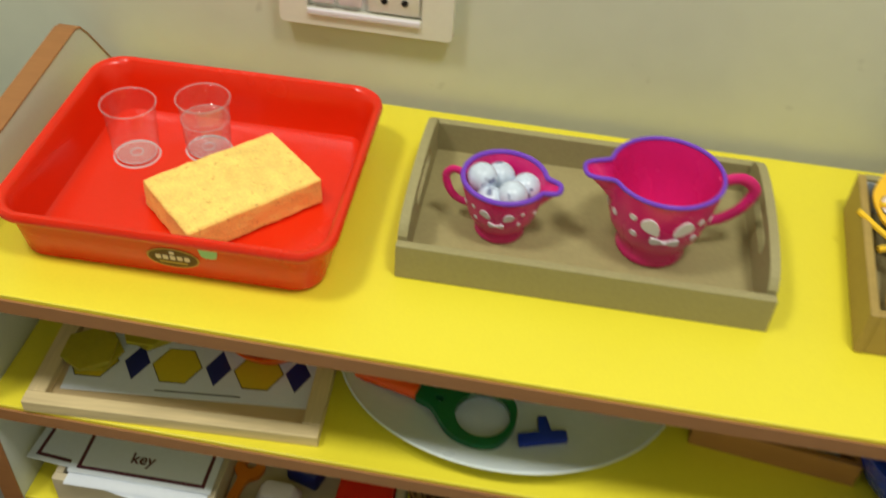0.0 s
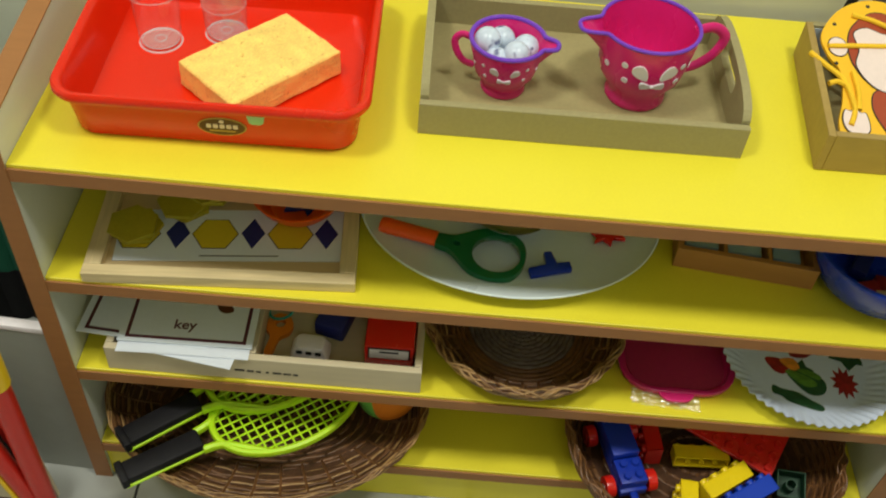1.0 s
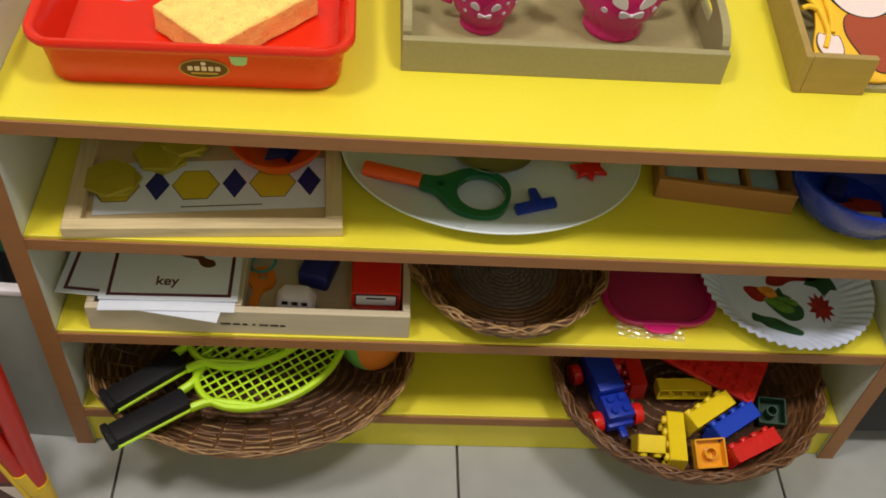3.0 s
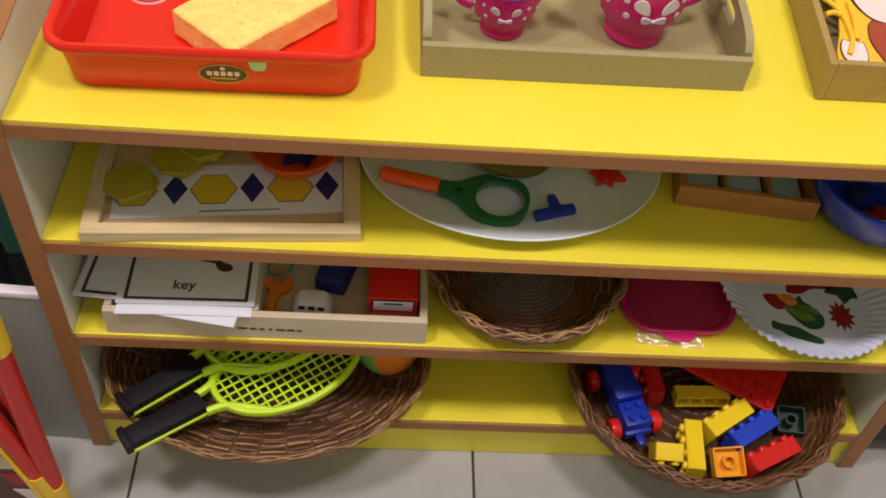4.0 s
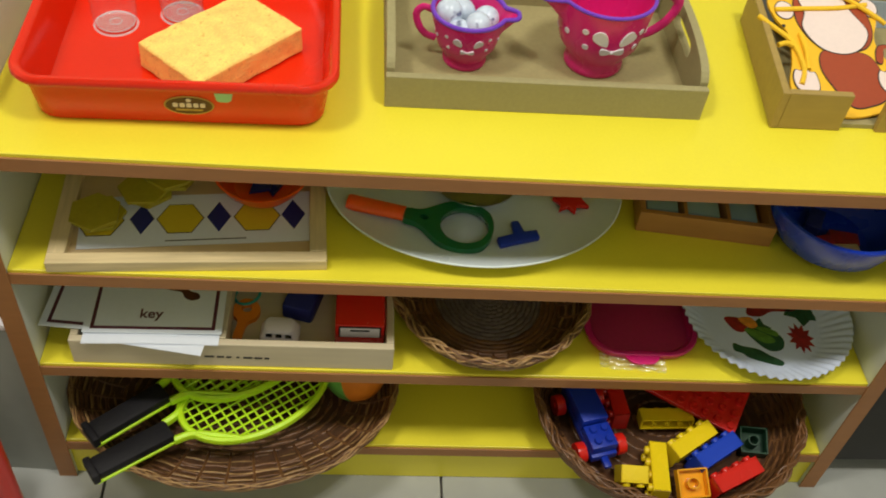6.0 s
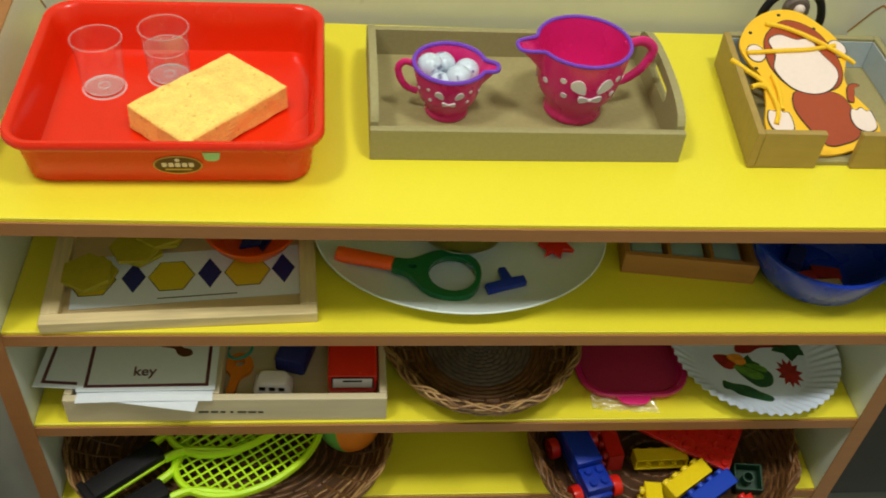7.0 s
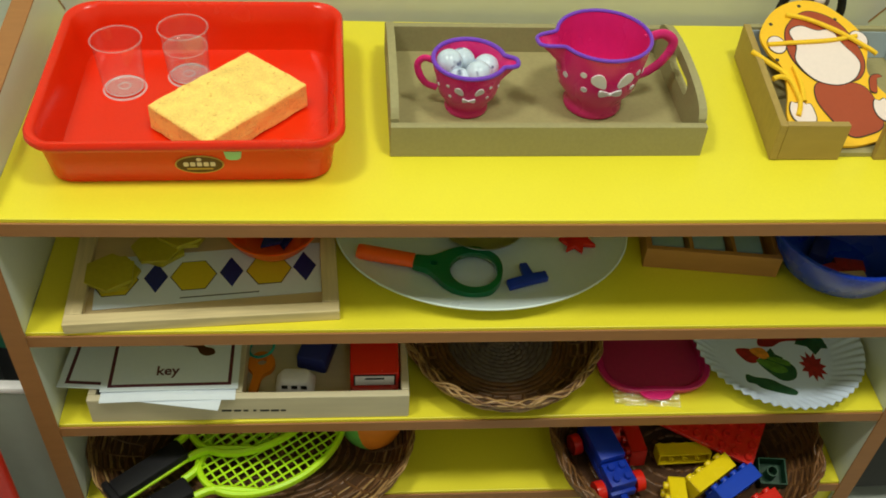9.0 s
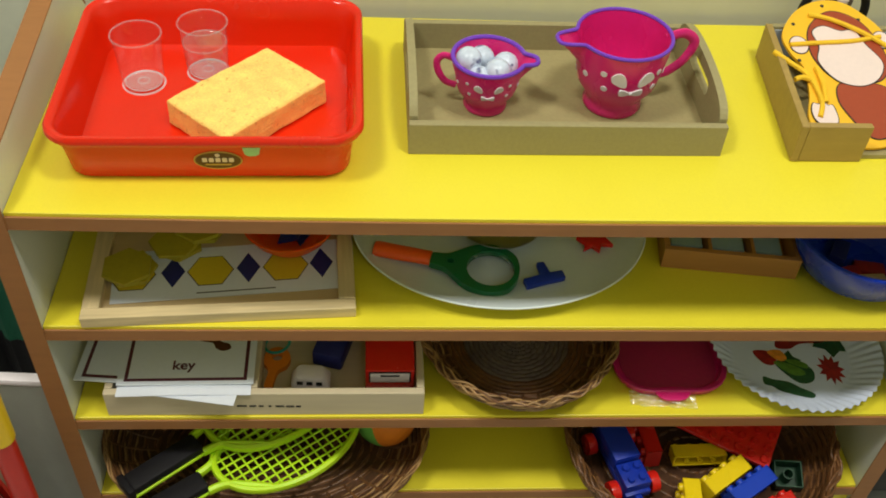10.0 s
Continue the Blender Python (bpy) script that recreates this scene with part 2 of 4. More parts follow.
def loft(rings, cap_a=False, cap_b=False, bm=None, close=False):
    own = bmesh.new()
    vs = [[own.verts.new(p) for p in r] for r in rings]
    n = len(vs[0])
    pairs = list(zip(vs, vs[1:])) + ([(vs[-1], vs[0])] if close else [])
    for a, b in pairs:
        for i in range(n):
            j = (i + 1) % n
            own.faces.new((a[i], a[j], b[j], b[i]))
    if cap_a:
        own.faces.new(vs[0][::-1])
    if cap_b:
        own.faces.new(vs[-1])
    return merge(bm, own)


def circle(r, z, n=48, ry=None, cx=0, cy=0):
    ry = r if ry is None else ry
    return [(cx + r * math.cos(2 * math.pi * i / n), cy + ry * math.sin(2 * math.pi * i / n), z) for i in range(n)]


def rrect(w, d, r, z, k=6, cx=0, cy=0):
    pts = []
    for q, (sx, sy) in enumerate(((1, 1), (-1, 1), (-1, -1), (1, -1))):
        for i in range(k + 1):
            a = math.pi / 2 * (q + i / k)
            pts.append((cx + sx * (w / 2 - r) + r * math.cos(a), cy + sy * (d / 2 - r) + r * math.sin(a), z))
    return pts


def lathe(profile, n=48, cap_a=False, cap_b=False, bm=None, squash=1.0):
    return loft([circle(r, z, n, r * squash) for r, z in profile], cap_a, cap_b, bm)


def tube(path, r, sides=8, closed=False, bm=None, flat=1.0):
    """A tube along a path of points. r: one radius or one for each point."""
    pts = [Vector(p) for p in path]
    n = len(pts)
    rings, up = [], None
    for i, p in enumerate(pts):
        a = pts[i - 1] if (i or closed) else p
        b = pts[(i + 1) % n] if (i < n - 1 or closed) else p
        d = (b - a).normalized()
        if up is None:
            up = Vector((0, 0, 1)) if abs(d.z) < 0.9 else Vector((0, 1, 0))
        side = d.cross(up).normalized()
        up = side.cross(d).normalized()
        rad = r[i] if isinstance(r, (list, tuple)) else r
        rings.append([tuple(p + side * rad * math.cos(2 * math.pi * k / sides) + up * rad * flat * math.sin(2 * math.pi * k / sides)) for k in range(sides)])
    return loft(rings, not closed, not closed, bm, close=closed)


def plate(outer, thick, holes=(), bm=None, m=None, bev=0.0):
    """A flat plate from an outline (x, y) with holes, from z 0 to thick."""
    own = bmesh.new()
    edges = []
    for loop in (outer, *holes):
        vs = [own.verts.new((x, y, 0)) for x, y in loop]
        edges += [own.edges.new((vs[i], vs[(i + 1) % len(vs)])) for i in range(len(vs))]
    if holes:
        bmesh.ops.triangle_fill(own, use_beauty=True, use_dissolve=False, edges=edges)
    else:
        own.faces.new(own.verts[:])
    faces = own.faces[:]
    got = bmesh.ops.extrude_face_region(own, geom=faces)
    bmesh.ops.translate(own, vec=(0, 0, thick), verts=[v for v in got["geom"] if isinstance(v, bmesh.types.BMVert)])
    bmesh.ops.recalc_face_normals(own, faces=own.faces)
    if bev:
        sharp = [e for e in own.edges if len(e.link_faces) == 2 and e.calc_face_angle(0) > 1.2]
        bmesh.ops.bevel(own, geom=sharp, offset=bev, segments=2, affect="EDGES", profile=0.5)
    if m is not None:
        bmesh.ops.transform(own, matrix=m, verts=own.verts)
    return merge(bm, own)


def blob(points, n=6):
    """A closed smooth outline through a few (x, y) points."""
    out, k = [], len(points)
    for i in range(k):
        p0, p1, p2, p3 = (Vector(points[(i + j) % k]) for j in (-1, 0, 1, 2))
        for s in range(n):
            t = s / n
            out.append(tuple(0.5 * ((2 * p1) + (p2 - p0) * t + (2 * p0 - 5 * p1 + 4 * p2 - p3) * t * t + (3 * p1 - p0 - 3 * p2 + p3) * t ** 3)))
    return out


def smooth_path(points, n=8):
    out, k = [], len(points)
    for i in range(k - 1):
        p0, p1, p2, p3 = (Vector(points[min(max(i + j, 0), k - 1)]) for j in (-1, 0, 1, 2))
        for s in range(n):
            t = s / n
            out.append(0.5 * ((2 * p1) + (p2 - p0) * t + (2 * p0 - 5 * p1 + 4 * p2 - p3) * t * t + (3 * p1 - p0 - 3 * p2 + p3) * t ** 3))
    return out + [Vector(points[-1])]


def ellipse(a, b, n=40, cx=0, cy=0, rot=0):
    c, s = math.cos(rot), math.sin(rot)
    return [(cx + a * math.cos(2 * math.pi * i / n) * c - b * math.sin(2 * math.pi * i / n) * s, cy + a * math.cos(2 * math.pi * i / n) * s + b * math.sin(2 * math.pi * i / n) * c) for i in range(n)]


def ball(r, bm=None, c=(0, 0, 0), scale=(1, 1, 1), sub=3):
    own = bmesh.new()
    bmesh.ops.create_icosphere(own, subdivisions=sub, radius=r)
    bmesh.ops.scale(own, vec=scale, verts=own.verts)
    bmesh.ops.translate(own, vec=c, verts=own.verts)
    return merge(bm, own)


# ---- the room ----
TOP, SH2, SH3, SH4 = 0.5005, 0.3585, 0.2165, 0.0745
W, D, T = 0.915, 0.322, 0.018
SAG = 0.0028  # the long top board hangs a little in its middle
TOP_A, TOP_B, TOP_C = TOP - 0.0018, TOP - 0.0027, TOP - 0.0012
BACK = 0.336

floor = part("floor", box(3.64, 3.24, 0.05, (0.25, -1.28, -0.058), 0), GROUT, label="grey grout bed under pale glossy floor tiles", smooth=False)
tagged(floor, category="floor", kind="structure")
for name, size, c in (("wall_north", (3.8, 0.1, 2.75), (0.25, BACK + 0.05, -0.05)), ("wall_south", (3.8, 0.1, 2.75), (0.25, -2.95, -0.05)),
                      ("wall_west", (0.1, 3.4, 2.75), (-1.62, -1.25, -0.05)), ("wall_east", (0.1, 3.4, 2.75), (2.12, -1.25, -0.05))):
    w = part(name, box(*size, c, 0), WALL, label="plain cream painted plaster wall", smooth=False)
    tagged(w, category="wall", kind="structure")
c = part("ceiling", box(3.8, 3.5, 0.1, (0.25, -1.3, 2.62), 0), CEIL, label="plain white painted ceiling", smooth=False)
tagged(c, category="ceiling", kind="structure")


# ---- the shelf unit ----
unit = thing("shelf_unit", pose(0, 0, 0), "low open shelf unit with yellow laminate shelves and brown edges", "shelf")


def side_outline():
    """The side's outline in (y, z): straight front, rounded top corners, raised above the top board."""
    r, h = 0.022, TOP + 0.043
    pts = [(0, 0.0)]
    pts += [(r - r * math.cos(a), h - r + r * math.sin(a)) for a in (math.pi / 2 * i / 8 for i in range(9))]
    hb = h + 0.023
    pts += [(D - 0.054, hb), (D - 0.045, hb - 0.002), (D - 0.034, hb - 0.014), (D, h - 0.038), (D, 0.0)]
    return pts


def side_panel(x0):
    turn = Matrix(((0, 0, 1, x0), (1, 0, 0, 0), (0, 1, 0, 0), (0, 0, 0, 1)))
    p = part("side_panel", plate(side_outline(), T, m=turn), WHITE_LAM, unit, "white laminate side panel", smooth=False)
    line = side_outline()[:-1]
    rows = []
    for i, (y, z) in enumerate(line):
        a, b = Vector(line[max(i - 1, 0)]), Vector(line[min(i + 1, len(line) - 1)])
        d = (b - a).normalized()
        nrm = Vector((-d.y, d.x))
        o = Vector((y, z)) + nrm * 0.0016
        rows.append([(x0 - 0.0008, y, z), (x0 - 0.0008, o.x, o.y), (x0 + T + 0.0008, o.x, o.y), (x0 + T + 0.0008, y, z)])
    part("edge_band", loft(rows, True, True), BROWN, p, "brown wood-look edge band", smooth=False)


side_panel(0.0)
side_panel(W - T)


def bend(bm, sag):
    """Cut a board along its length and let its middle hang."""
    if sag:
        long_edges = [e for e in bm.edges if abs(e.verts[0].co.x - e.verts[1].co.x) > 0.3]
        bmesh.ops.subdivide_edges(bm, edges=long_edges, cuts=23)
        for v in bm.verts:
            v.co.z -= sag * (1 - ((v.co.x - W / 2) / (W / 2)) ** 2)
    return bm


def board(name, z, label, sag=0.0):
    b = part(name, bend(box(W - 2 * T - 0.001, D - 0.002, T, (W / 2, D / 2 + 0.0008, z - T), 0.0006), sag), YELLOW, unit, label, smooth=False)
    part("edge_band", bend(box(W - 2 * T - 0.001, 0.0022, T - 0.0036, (W / 2, 0.0007, z - T), 0.0004), sag), BROWN, b, "brown wood-look edge band", smooth=False)


board("top_board", TOP, "yellow laminate top board", SAG)
for z in (SH2, SH3, SH4):
    board("shelf_board", z, "yellow laminate shelf board")
part("toe_board", box(W - 2 * T - 0.001, 0.016, SH4 - T - 0.002, (W / 2, 0.013, 0.001), 0), YELLOW, unit, "yellow laminate toe board", smooth=False)
part("back_panel", box(W - 2 * T - 0.002, 0.005, TOP - 0.03, (W / 2, D - 0.001, 0.006), 0), YELLOW, unit, "yellow laminate back panel", smooth=False)

# ---- wall socket ----
sock = thing("wall_socket", pose(0.276, BACK, 0.572), "ivory wall plate with two switches and a socket", "wall socket")
face = Matrix(((1, 0, 0, 0), (0, 0, -1, 0), (0, 1, 0, 0), (0, 0, 0, 1)))
frame_out = [(x, y + 0.045) for x, y, _ in rrect(0.162, 0.088, 0.005, 0)]
window = [(-0.055, 0.018), (0.052, 0.018), (0.052, 0.072), (-0.055, 0.072)]
part("cover_frame", plate(frame_out, 0.012, [window], m=face, bev=0.0), SWITCH, sock)
part("back_plate", plate([(-0.058, 0.016), (0.055, 0.016), (0.055, 0.074), (-0.058, 0.074)], 0.004, m=face), mat("white_switch_plate", (0.78, 0.78, 0.74), 0.4), sock)
part("sill", box(0.105, 0.004, 0.006, (-0.0015, -0.013, 0.0125), 0.001), WHITE_PL, sock)
for x in (-0.040, -0.014):
    part("switch_rocker", box(0.022, 0.008, 0.040, (x, -0.008, 0.024), 0.002), WHITE_PL, sock)
plug = part("socket_face", box(0.048, 0.007, 0.046, (0.026, -0.007, 0.021), 0.002), SWITCH, sock)
for x, z in ((0.017, 0.034), (0.036, 0.034), (0.0265, 0.052)):
    part("pin_hole", plate(ellipse(0.0032, 0.0032, 16, x, z), 0.0112, m=face), BLACK, plug, "dark round pin hole")

# ---- beside the unit ----
low = thing("low_partition", pose(0, 0, 0), "low cream partition board with a white top rail", "partition")
turn_l = Matrix.Translation((-0.003, 0.004, 0)) @ pose(0, 0, 0, 0, 0, -3)
part("panel", box(0.6, 0.010, 0.262, (-0.301, 0.007, 0.0), 0.001, m=turn_l), mat("grey_cream_laminate", (0.31, 0.32, 0.29), 0.4, 0.06, 60, 5, 0.06), low, "cream laminate panel", smooth=False)
part("top_rail", box(0.6, 0.012, 0.0095, (-0.301, 0.0068, 0.2622), 0.003, m=turn_l), WHITE_PL, low, "white top rail")
cur = thing("curtain", pose(-0.062, 0.215, 0), "low dark green cloth curtain above a black band", "curtain")
folds = [(-0.9 * i / 120, 0.010 * math.sin(i * 0.62) + 0.004 * math.sin(i * 1.7 + 1)) for i in range(121)]


def sheet(z0, z1, dy):
    own = bmesh.new()
    a = [[own.verts.new((x, y + dy + off, z)) for x, y in folds] for z, off in ((z0, 0), (z1, 0), (z1, 0.003), (z0, 0.003))]
    for p, q in zip(a, a[1:] + a[:1]):
        for i in range(len(folds) - 1):
            own.faces.new((p[i], p[i + 1], q[i + 1], q[i]))
    for e in (0, -1):
        own.faces.new([r[e] for r in a])
    return own


part("cloth", sheet(0.095, 0.40, 0), CURTAIN, cur)
# black sheet that carries the curtain's folds down to the floor
part("lower_band", sheet(0.002, 0.096, -0.001), BLACK, cur, "plain black band below the cloth")
cab = thing("dark_cabinet", pose(1.135, 0.165, 0), "dark brown wooden cabinet beside the shelf unit", "cabinet")
part("carcass", box(0.40, 0.29, 0.46, (0, 0, 0.03), 0.003), DARK, cab)
for x in (-0.18, 0.18):
    part("foot", box(0.03, 0.22, 0.03, (x, 0, 0), 0.002), DARK, cab)

rack = thing("book_rack", pose(0, 0, 0), "red tube book rack with yellow joints and picture books", "book rack")
A0, A1 = Vector((-0.0150, -0.084, 0.0)), Vector((-0.0095, -0.084, 0.288))
part("upright_tube", tube([A0.lerp(A1, 0.20 + k / 6 * 0.88) for k in range(7)], 0.0108, 20), TUBE_RED, rack, "red painted upright tube")
part("joint", tube([A0.lerp(A1, 1.06), A0.lerp(A1, 1.28)], 0.0125, 20), TUBE_YEL, rack, "yellow plastic joint")
part("upright_tube", tube([A0.lerp(A1, 1.27), A0.lerp(A1, 2.1)], 0.0108, 20), TUBE_RED, rack, "red painted upright tube")
part("foot", tube([A0, A0.lerp(A1, 0.02), A0.lerp(A1, 0.22)], [0.0128, 0.0135, 0.0122], 20), TUBE_YEL, rack, "yellow plastic foot")
B0, B1 = Vector((-0.0200, -0.088, 0.072)), Vector((-0.0399, -0.090, 0.2032))
part("brace_tube", tube([B0, B1, B1 + (B1 - B0)], 0.0098, 20), TUBE_RED, rack, "red painted brace tube")
part("joint", tube([B0.lerp(B1, -0.14), B0.lerp(B1, 0.16)], 0.0112, 20), TUBE_YEL, rack, "yellow plastic joint")
for k, mt in enumerate((SEAL, BLUSH, BLACK, TUBE_RED, PALE)):
    y0, dz = -0.088 + 0.012 * k, 0.010 * k
    cover = [(-0.0225, 0.012), (-0.0265, 0.050 + dz), (-0.0500, 0.175 + dz), (-0.200, 0.175 + dz), (-0.200, 0.012)]
    up_xz = Matrix(((1, 0, 0, -0.002 * k), (0, 0, 1, y0), (0, 1, 0, 0), (0, 0, 0, 1)))
    bk = part("book", plate(cover, 0.005, m=up_xz), mt, rack, "thin picture book with a worn cover", smooth=False)
    for q in range(4):
        bar = [(-0.042 - 0.010 * q, 0.030 + 0.034 * q), (-0.029 - 0.008 * q, 0.030 + 0.034 * q), (-0.034 - 0.008 * q, 0.054 + 0.034 * q), (-0.056 - 0.010 * q, 0.054 + 0.034 * q)]
        part("cover_print", plate(bar, 0.0006, m=Matrix.Translation((0, -0.0007, 0)) @ up_xz), (BLUSH, VEG_R, PALE, INK)[(q + k) % 4], bk, "printed cover patch", smooth=False)
part("holding_strip", tube([(-0.058, -0.097, 0.240), (-0.0457, -0.097, 0.172), (-0.0216, -0.097, 0.0440)], 0.0030, 10), TUBE_YEL, rack, "yellow holding strip")

# ---- on the top board ----
basin = thing("basin", pose(0.1785, 0.1520, TOP_A, 0, 0, 1.3), "red rectangular plastic basin with a rolled rim", "basin")
prof = [(0.236, 0.198, 0.021, 0.0), (0.242, 0.204, 0.023, 0.003), (0.249, 0.2125, 0.025, 0.030), (0.253, 0.217, 0.026, 0.044)]
rim_o = [(0.2640, 0.2275, 0.028, 0.0435), (0.2672, 0.2307, 0.029, 0.0465), (0.2665, 0.230, 0.029, 0.0505), (0.2630, 0.2265, 0.028, 0.0525), (0.256, 0.218, 0.025, 0.0515), (0.250, 0.213, 0.024, 0.048)]
inner = [(0.245, 0.2085, 0.024, 0.028), (0.2385, 0.2035, 0.022, 0.0095), (0.2350, 0.2000, 0.020, 0.0050), (0.226, 0.191, 0.018, 0.0037)]
rings = [rrect(w, d, r, z, 8) for w, d, r, z in prof + rim_o + inner]
part("body", loft(rings, True, True), RED_PL, basin)
lean = math.degrees(math.atan2(0.0065, 0.044))


def on_front(x, z):
    """A pose on the basin's leaning front wall: x across, y up the wall, z outwards."""
    return pose(x, -0.1019 - z * 0.152, z, 90 + lean)


seal = part("maker_sticker", plate(ellipse(0.0205, 0.0108), 0.0006), GOLD, basin, "oval dark sticker with a gold border", m=on_front(0.0095, 0.0235))
part("sticker_field", plate(ellipse(0.0192, 0.0095), 0.0004), SEAL, seal, "dark oval field", m=pose(0, 0, 0.0005))
for x in (-0.0112, -0.0056, 0.0, 0.0056, 0.0112):
    part("print_bar", plate([(p, q) for p, q, _ in rrect(0.0042, 0.0050, 0.0009, 0, 3)], 0.0003), BLUSH, seal, "short pale bar of print", m=pose(x, 0.0008, 0.0008))
part("print_bar", plate([(x, y) for x, y, _ in rrect(0.022, 0.0018, 0.0005, 0)], 0.0003), GOLD, seal, "thin bar of unreadable print", m=pose(0, -0.0048, 0.0008))
part("print_mark", plate(ellipse(0.0022, 0.0020, 16), 0.0003), BLUSH, seal, "small round print mark", m=pose(0, 0.0066, 0.0008))
part("price_sticker", plate([(-0.0075, 0.004), (-0.006, -0.004), (-0.003, -0.006), (0.003, -0.006), (0.006, -0.004), (0.0075, 0.004)], 0.0005), MINT, basin, "pale green price sticker", m=on_front(0.0385, 0.0345))


def clear_cup(x, y, label):
    c = thing("plastic_cup", pose(x, y, TOP_A + 0.0037), label, "cup", "clear plastic cups")
    K = 0.9
    o = [(0.0195, 0.0), (0.0212, 0.0008), (0.0222, 0.012), (0.0240, 0.045), (0.0248, 0.060), (0.0260, 0.0608), (0.0258, 0.0622)]
    i = [(0.0243, 0.0618), (0.0234, 0.045), (0.0214, 0.006), (0.0205, 0.0042), (0.0120, 0.0040), (0.0035, 0.0044)]
    cup = part("cup_wall", lathe([(r * K, z * K) for r, z in o + i], 56, True, True), GLASS, c)
    cup.visible_shadow = False
    # rings and base disc whose whitish colour stands in for bright glints
    for nm, r, z, w in (("rim", 0.0258, 0.0615, 0.0006), ("base_ring", 0.0218, 0.0014, 0.0011), ("base_ring", 0.0190, 0.0042, 0.0006), ("base_ring", 0.0060, 0.0044, 0.0005)):
        part(nm, tube([(r * K * math.cos(u), r * K * math.sin(u), z * K) for u in (2 * math.pi * k / 48 for k in range(48))], w, 6, True), (BASE_GLINT if nm == "base_ring" else RIM_GLINT), c, "clear plastic edge with its glint painted white").visible_shadow = False
    part("cup_base", plate(ellipse(0.0168, 0.0168, 40), 0.0006), RIM_GLINT, c, "clear cup base with its glint painted whitish", m=pose(0, 0, 0.0042)).visible_shadow = False
    return c


clear_cup(0.1027, 0.184, "empty clear plastic cup standing in the red basin")
cup2 = clear_cup(0.1605, 0.206, "clear plastic cup two thirds full of water")
part("water", lathe([(r * 0.9, z * 0.9) for r, z in ((0.0206, 0.0044), (0.0217, 0.0065), (0.0231, 0.034), (0.0233, 0.0385), (0.0226, 0.0380))], 48, True, True), WATER, cup2, "clear water").visible_shadow = False
# whitish ring added as the glint where water meets the cup
part("water_glint", tube([(0.0206 * math.cos(u), 0.0206 * math.sin(u), 0.0344) for u in (2 * math.pi * k / 48 for k in range(48))], 0.0006, 6, True), RIM_GLINT, cup2, "added whitish line for the glint at the water's edge").visible_shadow = False

sp = thing("sponge", pose(0.2063, 0.1400, TOP_A + 0.0037, 0, 0, 47.2), "thick yellow cellulose sponge lying in the red basin", "sponge")
own = bmesh.new()
bmesh.ops.create_cube(own, size=1)
bmesh.ops.scale(own, vec=(0.1225, 0.0805, 0.026), verts=own.verts)
bmesh.ops.bevel(own, geom=own.edges[:], offset=0.0016, segments=1, affect="EDGES")
bmesh.ops.subdivide_edges(own, edges=[e for e in own.edges if e.calc_length() > 0.02], cuts=64, use_grid_fill=True)
own.normal_update()
rnd = random.Random(5)
pits = [Vector((rnd.uniform(-0.06, 0.06), rnd.uniform(-0.038, 0.038), rnd.choice((0.014, rnd.uniform(-0.014, 0.014))))) for _ in range(110)]
pit_r = [rnd.uniform(0.0012, 0.0024) for _ in pits]
for v in own.verts:
    k = 0.0010 * noise.noise(v.co * 70) + 0.0003 * noise.noise(v.co * 420)
    for p, r in zip(pits, pit_r):
        d = (v.co - p).length
        if d < r:
            k -= 0.0026 * (1 - d / r)
    v.co += v.normal * k
bmesh.ops.translate(own, vec=(0, 0, 0.0136), verts=own.verts)
part("foam_block", own, SPONGE, sp, angle=70)

# ---- tray with jugs ----
tray = thing("wooden_tray", pose(0.4990, 0.0895, TOP_B, 0, 0, 0.6), "raw grey-brown board tray with cut-out handles", "tray")
TW, TD = 0.2910, 0.1735
part("base", box(TW - 0.012, TD - 0.012, 0.006, (0, TD / 2, 0.0), 0.0005), MDF, tray, smooth=False)
part("front_wall", box(TW, 0.0075, 0.0335, (0, 0.00375, 0), 0.0008), MDF_EDGE, tray, smooth=False)
part("back_wall", box(TW, 0.0075, 0.0355, (0, TD - 0.00375, 0), 0.0008), MDF_EDGE, tray, smooth=False)
half = TD / 2 - 0.008
arch = [(-half, 0.0), (half, 0.0), (half, 0.037)] + [(half * math.cos(a) * 0.98, 0.036 + 0.020 * math.sin(a) ** 0.8) for a in (math.pi * k / 18 for k in range(1, 18))] + [(-half, 0.037)]
slot = [(x, y + 0.036) for x, y, _ in rrect(0.066, 0.016, 0.007, 0, 5)]
for sx in (-1, 1):
    turn = Matrix(((0, 0, 1, sx * (TW / 2 - 0.004) - 0.00375), (1, 0, 0, TD / 2), (0, 1, 0, 0), (0, 0, 0, 1)))
    part("end_wall", plate(arch, 0.0075, [slot], m=turn), MDF_EDGE, tray, "arched end wall with a hand hole", smooth=False)


